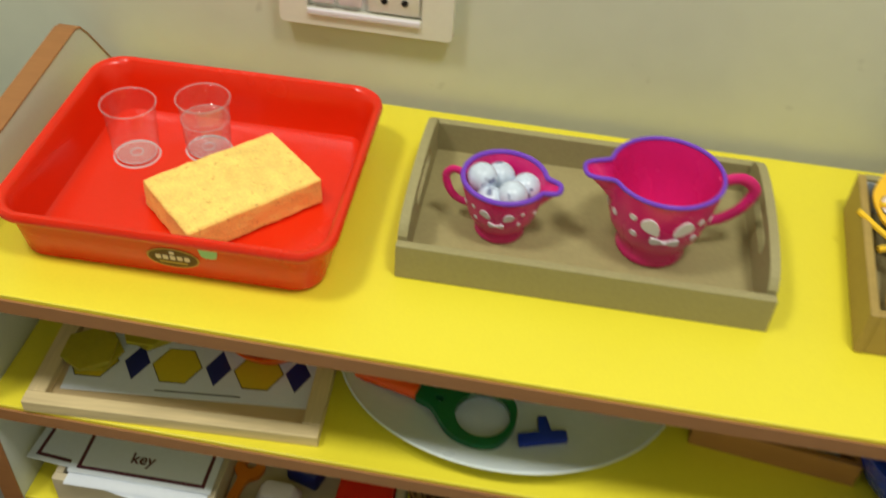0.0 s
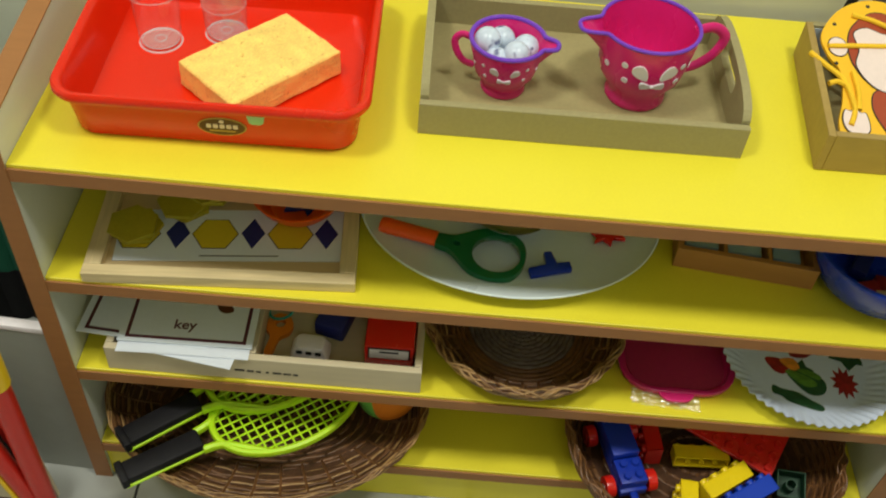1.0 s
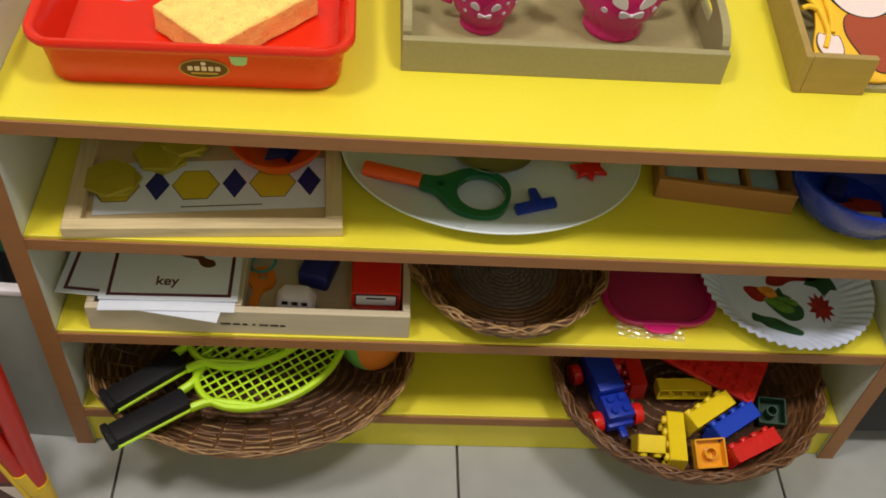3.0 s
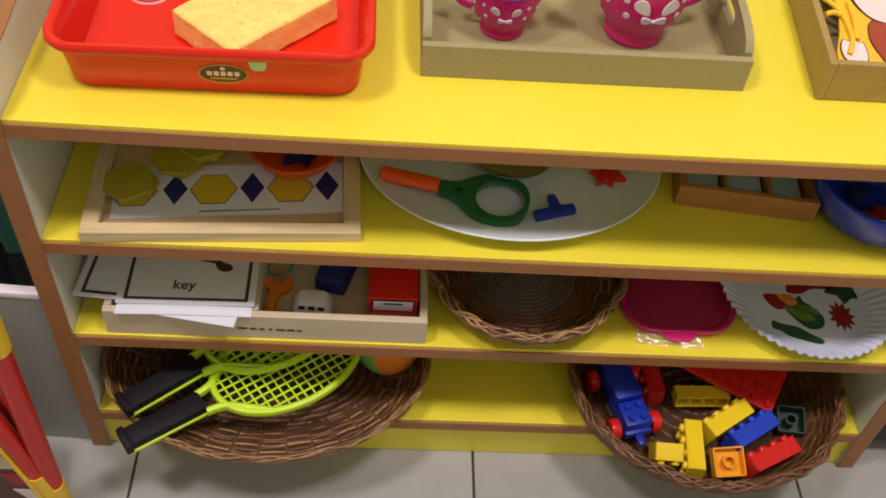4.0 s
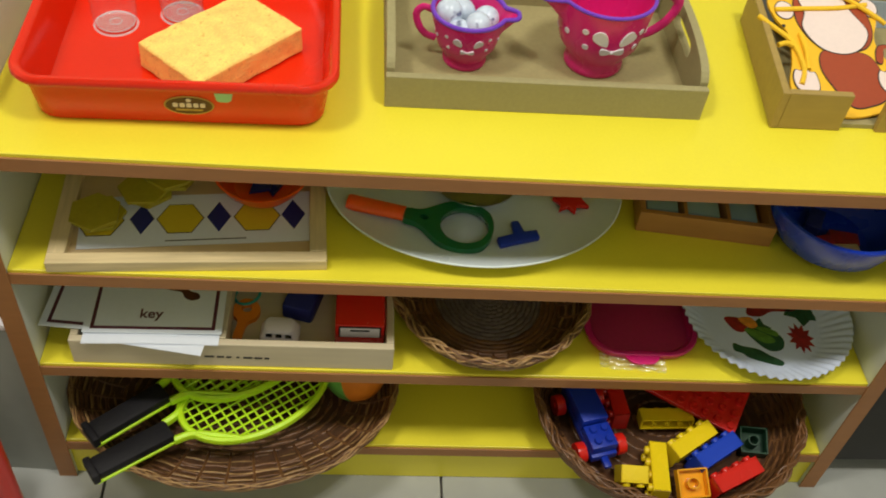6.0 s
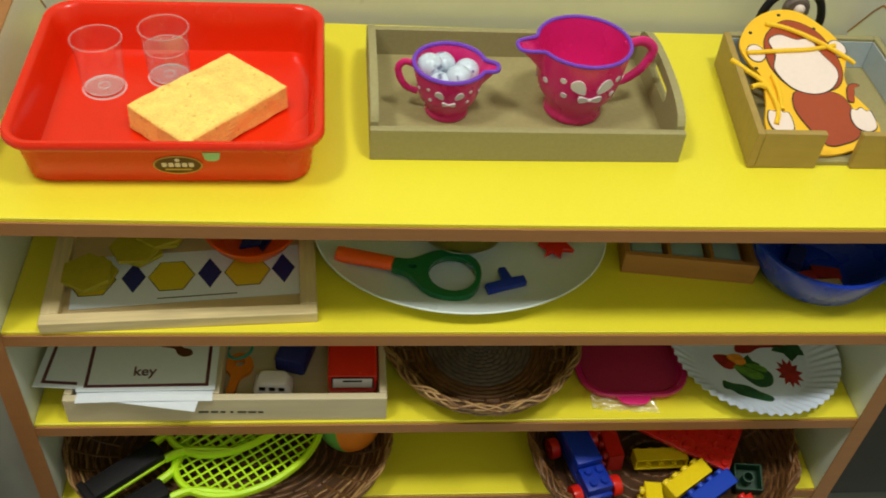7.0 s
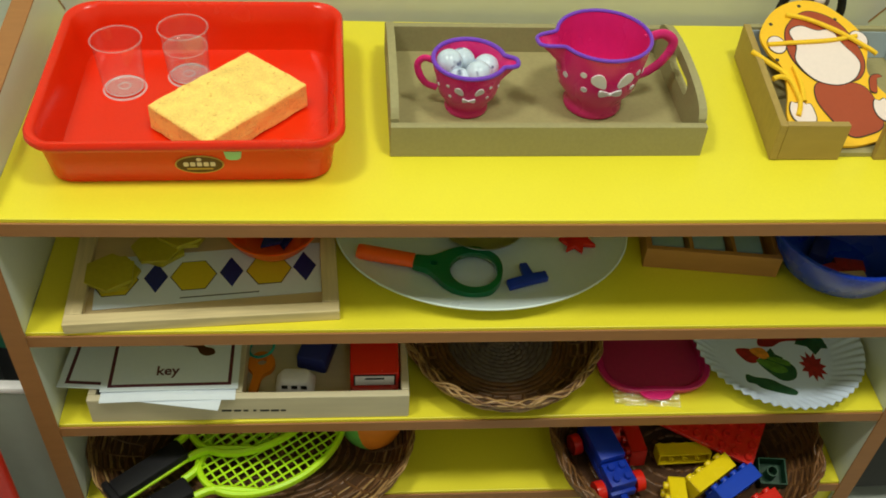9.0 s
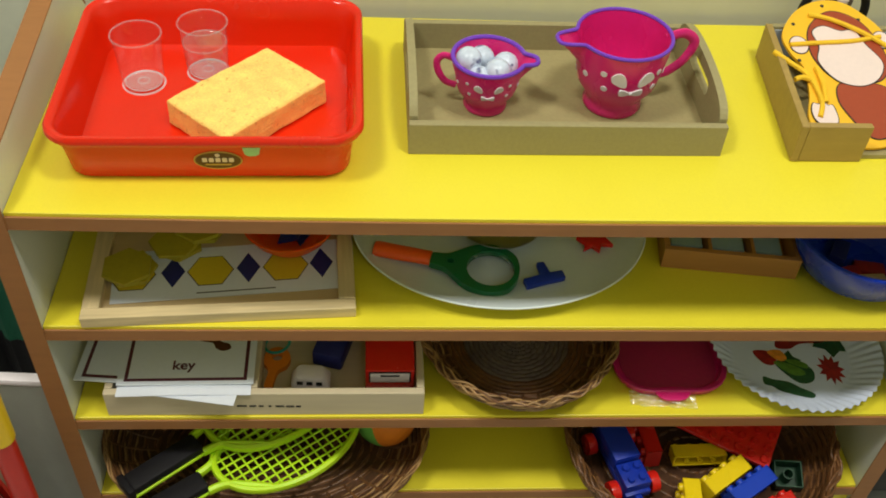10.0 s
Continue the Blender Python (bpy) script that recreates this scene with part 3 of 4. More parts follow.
def jug(m, label, foot, belly, rim, height, spout, handle_w, lean_h):
    """A toy jug with a spout to +x and a handle to -x."""
    j = thing("toy_jug", m, label, "jug", "toy jugs on the tray")
    h = height
    n = 144
    outer = [(foot * 0.95, 0.0), (foot, 0.002), (foot * 1.0, h * 0.075), (foot * 0.94, h * 0.14), (foot * 1.0, h * 0.20), (belly * 0.91, h * 0.36), (belly * 0.99, h * 0.52), (belly * 1.03, h * 0.66), (rim * 0.98, h * 0.84), (rim, h * 0.97)]
    inside = [(rim - 0.0022, h * 0.97), (belly * 1.0 - 0.002, h * 0.7), (belly * 0.95 - 0.002, h * 0.5), (foot * 0.95, h * 0.2), (foot * 0.4, h * 0.16)]

    def ring(r, z):
        out = []
        for i in range(n):
            a = 2 * math.pi * i / n
            a2 = (a + math.pi) % (2 * math.pi) - math.pi
            k = max(0.0, (z / h - 0.70) / 0.27)
            s = spout * k * math.exp(-(a2 / 0.235) ** 4)
            out.append(((r + s) * math.cos(a), (r + s * 0.9) * math.sin(a), z - 0.001 * k * math.exp(-(a2 / 0.3) ** 2)))
        return out
    part("body", loft([ring(r, z) for r, z in outer + inside], True, True), PINK, j)
    edge = ring(rim - 0.0008, h * 0.975)
    part("rim", tube(edge, 0.0022 if h < 0.07 else 0.0019, 8, True), PURPLE, j, "purple rolled rim")
    x0 = -rim
    path = smooth_path([(x0 + 0.003, 0, h * 0.88), (x0 - handle_w * 0.55, 0, h * 0.93), (x0 - handle_w, 0, h * 0.80), (x0 - handle_w * 0.80, 0, h * 0.58), (x0 - handle_w * 0.30, 0, h * 0.42), (-belly * 0.96, 0, h * 0.36)])
    part("handle", tube(path, 0.0019 + 0.09 * (rim - 0.033), 10, flat=1.7), PINK, j)

    def surface(a, z):
        for (r0, z0), (r1, z1) in zip(outer, outer[1:]):
            if z0 <= z <= z1:
                k = (z - z0) / max(z1 - z0, 1e-6)
                r = r0 + (r1 - r0) * k
                up = math.degrees(math.atan2(r0 - r1, z1 - z0))
        return Matrix.Rotation(a, 4, "Z") @ Matrix.Translation((r, 0, z)) @ pose(0, 0, 0, 0, -up, 0) @ Matrix(((0, 0, 1, 0), (1, 0, 0, 0), (0, 1, 0, 0), (0, 0, 0, 1)))
    return j, surface


def decorate(j, surface, face, h, s):
    """White raised petals, a bow and dots on the jug; face: the angle they look to."""
    petal = blob([(0, -0.009), (0.0045, -0.004), (0.0066, 0.003), (0.0046, 0.0075), (0, 0.0088), (-0.0046, 0.0075), (-0.0066, 0.003), (-0.0045, -0.004)], 4)
    for sgn in (-1, 1):
        p = [(x * s, y * s) for x, y in petal]
        m = surface(face + sgn * 0.29, h * 0.67) @ pose(0, 0, -0.0004, 0, 0, -sgn * 42)
        part("petal", plate(p, 0.0016), WHITE_PL, j, "raised white petal", m=m)
        wing = blob([(0, 0.0), (0.005 * s, 0.0034 * s), (0.0105 * s, 0.0045 * s), (0.0105 * s, -0.002 * s), (0.005 * s, -0.0028 * s)], 4)
        part("bow_wing", plate([(x * sgn, y) for x, y in wing], 0.0020), WHITE_PL, j, "raised white bow", m=surface(face, h * 0.49) @ pose(0, 0, -0.0008))
    part("bow_knot", ball(0.0022 * s, scale=(1, 1, 0.8), sub=2), WHITE_PL, j, "raised white bow knot", m=surface(face, h * 0.49) @ pose(0, 0, 0.0006))
    for da, z in ((-0.66, 0.72), (0.66, 0.72), (-0.62, 0.51), (0.62, 0.51), (-1.15, 0.60), (1.15, 0.60), (-1.7, 0.5), (1.7, 0.5)):
        part("dot", plate(ellipse(0.0032 * s, 0.0030 * s, 14), 0.0010), WHITE_PL, j, "raised white dot", m=surface(face + da, h * z) @ pose(0, 0, -0.0003))


base_z = TOP_B + 0.0063
j1, s1 = jug(pose(0.428, 0.158, base_z, 0, 0, -6), "small pink toy jug with purple rim holding marbled balls", 0.0208, 0.0300, 0.0345, 0.0555, 0.0115, 0.0135, 0)
decorate(j1, s1, radians(-90 + 3), 0.056, 0.56)
j2, s2 = jug(pose(0.5525, 0.165, base_z, 0, 0, 189), "large pink toy jug with purple rim and white flower", 0.0282, 0.0405, 0.0447, 0.0790, 0.020, 0.027, 0)
decorate(j2, s2, radians(-84 - 189), 0.0790, 1.0)
for k, (x, y, z) in enumerate(((-0.0185, 0.003, 0.0480), (-0.0050, 0.0180, 0.0400), (0.0080, -0.0100, 0.0440), (-0.0090, -0.0120, 0.0370), (0.0175, 0.0100, 0.0385), (0.0, 0.0, 0.0225))):
    b = part("marbled_ball", ball(0.0126, sub=3), MARBLE, label="small white marbled ball in the pink jug", m=pose(0.428 + x, 0.158 + y, base_z + z, 40 * k, 70 * k, 25 * k))
    tagged(b, category="ball", group="marbled balls")

# ---- box with lacing card ----
lb = thing("wooden_box", pose(0.7085, 0.084, TOP_C), "shallow tan wooden box with a notched front", "box")
LW, LD, LH = 0.1865, 0.176, 0.040
part("base", box(LW - 0.026, LD - 0.01, 0.005, (LW / 2 + 0.007, LD / 2, 0), 0.0005), MDF, lb, smooth=False)
part("side_wall", box(0.007, LD, LH, (0.0035, LD / 2, 0), 0.0008), OAK, lb, m=pose(0, 0, 0, 0, 0, -5.2), smooth=False)
right_wall = part("side_wall", box(0.007, LD, LH, (LW - 0.0035, LD / 2, 0), 0.0008), MDF_EDGE, lb, smooth=False)
part("painted_lining", box(0.001, LD - 0.015, LH - 0.009, (LW - 0.0076, LD / 2, 0.0055), 0), BLUEGREY, right_wall, "pale blue-grey painted inner face", smooth=False)
back_wall = part("back_wall", box(LW - 0.0295, 0.007, LH, (LW / 2 + 0.0075, LD - 0.0035, 0), 0.0008), MDF_EDGE, lb, smooth=False)
part("painted_lining", box(LW - 0.032, 0.001, LH - 0.009, (LW / 2 + 0.0075, LD - 0.0076, 0.0055), 0), BLUEGREY, back_wall, "pale blue-grey painted inner face", smooth=False)
part("front_wall", box(0.060, 0.007, LH, (0.0072 + 0.030, 0.0035, 0), 0.0008), OAK, lb, smooth=False)
part("front_wall", box(0.0775, 0.007, LH, (LW - 0.0072 - 0.03875, 0.0035, 0), 0.0008), OAK, lb, smooth=False)

tilt = math.degrees(math.atan2(0.045, 0.165))
card_m = pose(0.781, 0.098, TOP_C + 0.0075, tilt, 0, 0)
lc = thing("lacing_card", card_m, "yellow lacing card with plain red-brown and pale patches", "lacing card")
outline = blob([(0.002, -0.004), (0.035, 0.002), (0.066, 0.016), (0.068, 0.045), (0.054, 0.072), (0.050, 0.092), (0.058, 0.118), (0.056, 0.143), (0.042, 0.165), (0.022, 0.182), (-0.004, 0.183), (-0.031, 0.167), (-0.050, 0.137), (-0.047, 0.112), (-0.037, 0.092), (-0.039, 0.060), (-0.046, 0.030), (-0.038, 0.006)], 5)
part("card", plate(outline, 0.003), YCARD, lc)
P = pose(0, 0, 0.0031)


def inked(shape, z, material):
    cx, cy = sum(p[0] for p in shape) / len(shape), sum(p[1] for p in shape) / len(shape)
    grown = [(x + 0.0011 * (x - cx) / max(math.hypot(x - cx, y - cy), 1e-6), y + 0.0011 * (y - cy) / max(math.hypot(x - cx, y - cy), 1e-6)) for x, y in shape]
    ol = part("ink_outline", plate(grown, 0.0004), INK, lc, "dark printed outline", m=pose(0, 0, z), smooth=False)
    part("printed_patch", plate(shape, 0.0004), material, ol, "plain printed patch", m=pose(0, 0, 0.0002), smooth=False)

for c in ((-0.036, 0.122), (0.052, 0.131)):
    inked(ellipse(0.009, 0.011, 20, *c), 0.0031, BLUSH)
inked(blob([(-0.026, 0.122), (-0.019, 0.148), (0.006, 0.168), (0.034, 0.155), (0.048, 0.122), (0.048, 0.094), (0.032, 0.076), (-0.006, 0.078), (-0.022, 0.098)]), 0.0033, RUST)
inked(blob([(-0.006, 0.072), (-0.012, 0.054), (-0.006, 0.034), (0.010, 0.008), (0.030, 0.010), (0.046, 0.020), (0.048, 0.044), (0.040, 0.068), (0.018, 0.074)]), 0.0035, RUST)
inked(blob([(-0.021, 0.100), (-0.016, 0.120), (-0.019, 0.139), (-0.006, 0.147), (0.010, 0.141), (0.025, 0.142), (0.032, 0.124), (0.044, 0.100), (0.034, 0.079), (0.014, 0.070), (-0.008, 0.077)]), 0.0039, BLUSH)
inked(blob([(0.046, 0.064), (0.050, 0.080), (0.058, 0.084), (0.062, 0.081), (0.056, 0.078), (0.052, 0.062)]), 0.0037, RUST)
for c in ((-0.031, 0.034), (0.054, 0.038)):
    inked(blob([(c[0] - 0.011, c[1] + 0.002), (c[0] - 0.008, c[1] + 0.013), (c[0] - 0.003, c[1] + 0.012), (c[0] + 0.002, c[1] + 0.015), (c[0] + 0.006, c[1] + 0.011), (c[0] + 0.011, c[1] + 0.010), (c[0] + 0.012, c[1] - 0.008), (c[0] + 0.002, c[1] - 0.014), (c[0] - 0.008, c[1] - 0.009)]), 0.0041, BLUSH)
for x, y in ((-0.012, 0.020), (0.018, 0.013), (-0.040, 0.102), (0.041, 0.098), (-0.036, 0.150), (0.034, 0.158), (0.000, 0.176)):
    part("lace_hole", plate(ellipse(0.0020, 0.0020, 12, x, y), 0.0003), INK, lc, "small dark lace hole", m=P, smooth=False)
for path in ([(-0.046, 0.121, 0.0048), (-0.015, 0.1235, 0.0056), (0.020, 0.127, 0.0056), (0.050, 0.134, 0.0050)],
             [(-0.018, 0.162, 0.0048), (0.004, 0.155, 0.0056), (0.030, 0.138, 0.0072), (0.058, 0.118, 0.0048), (0.066, 0.112, 0.003)]):
    part("cord", tube(smooth_path(path), 0.0024, 8), CORD, lc, "yellow cord")
for path in ([(-0.064, 0.112, 0.004), (-0.052, 0.098, 0.005), (-0.036, 0.080, 0.005), (-0.030, 0.050, 0.005), (-0.036, 0.030, 0.005)],
             [(-0.026, 0.092, 0.005), (-0.024, 0.070, 0.0052), (-0.026, 0.048, 0.005)],
             [(-0.052, 0.074, 0.007), (-0.044, 0.077, 0.007), (-0.036, 0.076, 0.005)]):
    part("cord", tube(smooth_path(path), 0.0026, 8), CORD, lc, "yellow cord")

hs = thing("headset", pose(0.8115, 0.2985, TOP_C), "black headset with a grey pad, leaning on the wall", "headset")
arch_path = smooth_path([(-0.030, 0, 0.0035), (-0.035, 0, 0.030), (-0.026, 0, 0.058), (0.000, 0, 0.072), (0.024, 0, 0.060), (0.034, 0, 0.034), (0.028, 0, 0.0035)])
part("headband", tube(arch_path, 0.0046, 12), BLACK, hs)
part("ear_pad", lathe([(0.006, -0.006), (0.013, -0.0055), (0.0155, 0), (0.013, 0.0055), (0.006, 0.006)], 28, True, True), GREYW, hs, "grey-brown round pad", m=pose(0.002, 0, 0.047, 90))
part("pad_button", ball(0.0062, scale=(1, 0.7, 1), sub=2), BLUSH, hs, "pale pink round button", m=pose(0.003, -0.007, 0.050))
part("pad_arm", tube([(0.0, 0.001, 0.060), (0.0, 0, 0.072)], 0.0035, 10), BLACK, hs)

# ---- second shelf ----
wt = thing("pine_tray", pose(0.054, -0.0005, SH2, 0, 0, 3.3), "raw pine frame tray with a pattern card", "tray")
PW, PD = 0.253, 0.225
part("base", box(PW - 0.01, PD - 0.01, 0.0035, (PW / 2, PD / 2, 0.0), 0.0004), PLY, wt, smooth=False)
part("front_rail", box(PW, 0.013, 0.0130, (PW / 2, 0.0065, 0), 0.001), PINE, wt, smooth=False)
part("back_rail", box(PW, 0.013, 0.0130, (PW / 2, PD - 0.0065, 0), 0.001), PINE, wt, smooth=False)
for x in (0.008, PW - 0.008):
    part("side_rail", box(PD - 0.0265, 0.016, 0.0126, (0, 0, 0), 0.001), PINE, wt, m=pose(x, PD / 2, 0, 0, 0, 90), smooth=False)
pc = thing("pattern_card", pose(0.1845, 0.0370, SH2 + 0.0040, 0, 0, 6.0), "white card with printed yellow hexagons and navy diamonds", "pattern card")
part("card", box(0.220, 0.068, 0.0008, (0, 0.034, 0), 0), PAPER, pc, smooth=False)


def hexagon(r):
    return [(r * math.cos(math.pi / 3 * k), r * math.sin(math.pi / 3 * k)) for k in range(6)]


def diamond(w, h):
    return [(w, 0), (0, h), (-w, 0), (0, -h)]


for x in (-0.0915, -0.0172, 0.0555):
    hx = part("hexagon_print", plate(hexagon(0.0225), 0.0002), INK, pc, "yellow hexagon with a dark outline", m=pose(x, 0.035, 0.0008), smooth=False)
    part("hexagon_field", plate(hexagon(0.0215), 0.0002), HEXY, hx, "yellow field", m=pose(0, 0, 0.0002), smooth=False)
for x in (-0.0530, 0.0192, 0.0905):
    part("diamond_print", plate(diamond(0.0115, 0.0205), 0.0003), NAVY, pc, "navy diamond", m=pose(x, 0.036, 0.0008), smooth=False)
part("print_bar", plate([(-0.03, 0.0), (0.045, 0.0), (0.045, 0.0012), (-0.03, 0.0012)], 0.0002), INK, pc, "thin bar of unreadable print", m=pose(0, 0.0055, 0.0008), smooth=False)
for x, y, z, a, n in ((0.0880, 0.0690, 0.0070, 12, 1), (0.1280, 0.1050, 0.0070, 40, 2), (0.1500, 0.1240, 0.0115, 5, 1)):
    h = part("hexagon_tile", plate(hexagon(0.0255), 0.0042, bev=0.0007), HEXP, label="olive-yellow plastic hexagon tile on the pine tray", m=pose(x, y, SH2 + z - 0.0015, 0, 0, a), smooth=False)
    tagged(h, category="shape tile", group="hexagon tiles")
    h = part("hexagon_tile", plate(hexagon(0.0255), 0.0042, bev=0.0007), HEXP, label="olive-yellow plastic hexagon tile on the pine tray", m=pose(x - 0.003, y - 0.002, SH2 + z + 0.0028, 0, 0, a + 22), smooth=False)
    tagged(h, category="shape tile", group="hexagon tiles")
ob_ = thing("orange_bowl", pose(0.2385, 0.117, SH2 + 0.0052), "round orange plastic bowl with dark blue pieces", "bowl")
part("shell", lathe([(0.026, 0), (0.030, 0.001), (0.041, 0.014), (0.046, 0.024), (0.048, 0.0262), (0.046, 0.0265), (0.0440, 0.024), (0.038, 0.013), (0.028, 0.004), (0.010, 0.0035)], 56, True, True), ORANGE, ob_)
for k in range(5):
    d = part("diamond_tile", plate(diamond(0.0105, 0.0185), 0.004, bev=0.0006), NAVY, label="navy plastic diamond tile in the orange bowl", m=pose(0.2385 + 0.011 * math.cos(2.4 * k), 0.117 + 0.011 * math.sin(2.4 * k), SH2 + 0.0115 + 0.0035 * k, 4, -3, 70 * k), smooth=False)
    tagged(d, category="shape tile", group="diamond tiles")

pl = thing("oval_plate", pose(0.4515, 0.1270, SH2), "large white oval serving plate", "plate")
pr = [(0.100, 0.066, 0.0), (0.108, 0.072, 0.001), (0.128, 0.092, 0.006), (0.147, 0.114, 0.0145), (0.1515, 0.119, 0.0175), (0.1520, 0.1195, 0.0190), (0.1505, 0.118, 0.0195), (0.148, 0.112, 0.0165), (0.127, 0.091, 0.0085), (0.106, 0.070, 0.0042), (0.09, 0.06, 0.0036)]
part("dish", loft([circle(a, z, 96, b) for a, b, z in pr], True, True), CHINA, pl)

mg = thing("magnifying_glass", pose(0.3235, 0.0935, SH2 + 0.0085, 0, 0, -14.0) @ Matrix.Diagonal((0.93, 0.90, 1, 1)), "toy magnifying glass with green frame and orange handle", "magnifying glass")
part("handle", tube([(0.0, 0, 0.006), (0.004, 0, 0.006), (0.062, 0, 0.006)], [0.0098, 0.0108, 0.0098], 16, flat=0.6), ORANGE, mg)
neck = blob([(0.062, -0.0075), (0.080, -0.012), (0.104, -0.031), (0.128, -0.0365), (0.150, -0.026), (0.158, 0.0), (0.150, 0.026), (0.128, 0.0365), (0.104, 0.031), (0.080, 0.012), (0.062, 0.0075)], 6)
part("ring", plate(neck, 0.0075, [ellipse(0.0255, 0.0265, 40, 0.127, 0), ellipse(0.0045, 0.0035, 16, 0.0835, 0)], bev=0.0), GREEN, mg)
part("lens", lathe([(0.0258, 0.0), (0.0258, 0.002), (0.012, 0.0032), (0.002, 0.0036)], 48, True, True), LENS, mg, m=pose(0.127, 0, 0.0022)).visible_shadow = False
br = part("branch_piece", plate([(-0.021, -0.006), (0.0, -0.0055), (0.021, -0.006), (0.0215, 0.004), (0.0085, 0.005), (0.0075, 0.019), (0.0, 0.020), (-0.002, 0.005), (-0.021, 0.0045)], 0.007, bev=0.0012), BLUE_D, label="blue plastic branched piece on the oval plate", m=pose(0.4905, 0.0550, SH2 + 0.0075, 6, 0, 18))
tagged(br, category="toy piece")
rd = part("leaf_piece", plate([(0, -0.013), (0.005, -0.004), (0.017, -0.008), (0.013, 0.003), (0.018, 0.012), (0.006, 0.010), (0.0, 0.020), (-0.006, 0.009), (-0.017, 0.011), (-0.011, 0.001), (-0.016, -0.007), (-0.005, -0.004)], 0.006, bev=0.001), B_RED, label="red plastic leaf-shaped piece on the oval plate", m=pose(0.5500, 0.107, SH2 + 0.0075, 4, 0, 14))
tagged(rd, category="toy piece")
yl = part("shell_piece", ball(0.010, scale=(1.2, 1, 0.5), sub=3), B_YEL, label="small yellow plastic piece on the oval plate", m=pose(0.528, 0.133, SH2 + 0.0085))
tagged(yl, category="toy piece")
sb = thing("steel_bowl", pose(0.452, 0.134, SH2 + 0.004), "small shallow stainless steel bowl", "bowl")
part("shell", lathe([(0.022, 0), (0.028, 0.002), (0.041, 0.011), (0.0465, 0.016), (0.0465, 0.0172), (0.039, 0.0115), (0.026, 0.0035), (0.008, 0.003)], 48, True, True), STEEL, sb)

wb = thing("sorting_box", pose(0.6155, 0.0835, SH2, 0, 0, -7.0), "orange-brown wooden box with pale blue blocks", "box")
BW, BD = 0.138, 0.105
part("base", box(BW - 0.006, BD - 0.006, 0.004, (BW / 2, BD / 2, 0), 0), TOYWOOD, wb, smooth=False)
part("front_wall", box(BW, 0.006, 0.026, (BW / 2, 0.003, 0), 0.0006), TOYWOOD, wb, smooth=False)
part("back_wall", box(BW, 0.006, 0.026, (BW / 2, BD - 0.003, 0), 0.0006), TOYWOOD, wb, smooth=False)
for x in (0.003, BW - 0.003):
    part("side_wall", box(0.006, BD - 0.0125, 0.026, (x, BD / 2, 0), 0.0006), TOYWOOD, wb, smooth=False)
for x in (0.048, 0.092):
    part("divider", box(0.004, BD - 0.013, 0.018, (x, BD / 2, 0.004), 0.0004), TOYWOOD, wb, smooth=False)
for x, w in ((0.0275, 0.033), (0.070, 0.034), (0.112, 0.028)):
    k = part("block", box(w, 0.066, 0.008, (0, 0, 0), 0.0015), ICE, label="pale blue block in the wooden sorting box", m=wb.matrix_basis @ pose(x, 0.056, 0.0042))
    tagged(k, category="block", group="pale blue blocks")

bb = thing("blue_bowl", pose(0.8160, 0.0820, SH2), "deep blue plastic bowl holding small bricks", "bowl")
part("shell", lathe([(r * 1.055, z * 1.02) for r, z in ((0.038, 0), (0.042, 0.001), (0.056, 0.014), (0.065, 0.036), (0.068, 0.050), (0.0705, 0.052), (0.0705, 0.0545), (0.0665, 0.0545), (0.063, 0.036), (0.053, 0.015), (0.040, 0.004), (0.01, 0.0035))], 64, True, True), BOWL_BLUE, bb)


def small_block(m, material, label):
    b = part("toy_block", box(0.030, 0.016, 0.012, (0, 0, 0), 0.001), material, label=label, m=m)
    tagged(b, category="block", group="blocks in the blue bowl")


small_block(pose(0.798, 0.060, SH2 + 0.006, 0, 0, 15), VEG_R, "red plastic block in the blue bowl")
small_block(pose(0.826, 0.068, SH2 + 0.006, 0, 0, -10), VEG_R, "red plastic block in the blue bowl")
small_block(pose(0.822, 0.050, SH2 + 0.0062, 0, 0, 2), PLY, "pale wooden block in the blue bowl")
small_block(pose(0.804, 0.094, SH2 + 0.006, 0, 0, 60), NAVY, "dark blue plastic block in the blue bowl")

# ---- third shelf ----
mb = thing("sorting_tray", pose(0.052, 0.004, SH3), "pale wooden tray with a divider and toys", "tray")
MW, MD, MH = 0.324, 0.20, 0.036
part("base", box(MW - 0.006, MD - 0.006, 0.004, (MW / 2, MD / 2, 0), 0), PALE, mb, smooth=False)
part("front_wall", box(MW, 0.008, MH, (MW / 2, 0.004, 0), 0.0012), PALE, mb, smooth=False)
part("back_wall", box(MW, 0.008, MH, (MW / 2, MD - 0.004, 0), 0.0012), PALE, mb, smooth=False)
for x in (0.004, MW - 0.004):
    part("side_wall", box(0.008, MD - 0.0165, MH, (x, MD / 2, 0), 0.0012), PALE, mb, smooth=False)
part("divider", box(0.007, MD - 0.017, MH - 0.003, (0.150, MD / 2, 0.003), 0.0008), PALE, mb, smooth=False)
for x, w in ((0.137, 0.010), (0.148, 0.007), (0.1565, 0.005), (0.1655, 0.003), (0.1755, 0.009), (0.186, 0.008), (0.1945, 0.005)):
    part("print_bar", box(w, 0.0006, 0.0024, (x, -0.0002, 0.0150 - (x - 0.137) * 0.02), 0), INK, mb, "dark bar of unreadable script", smooth=False)


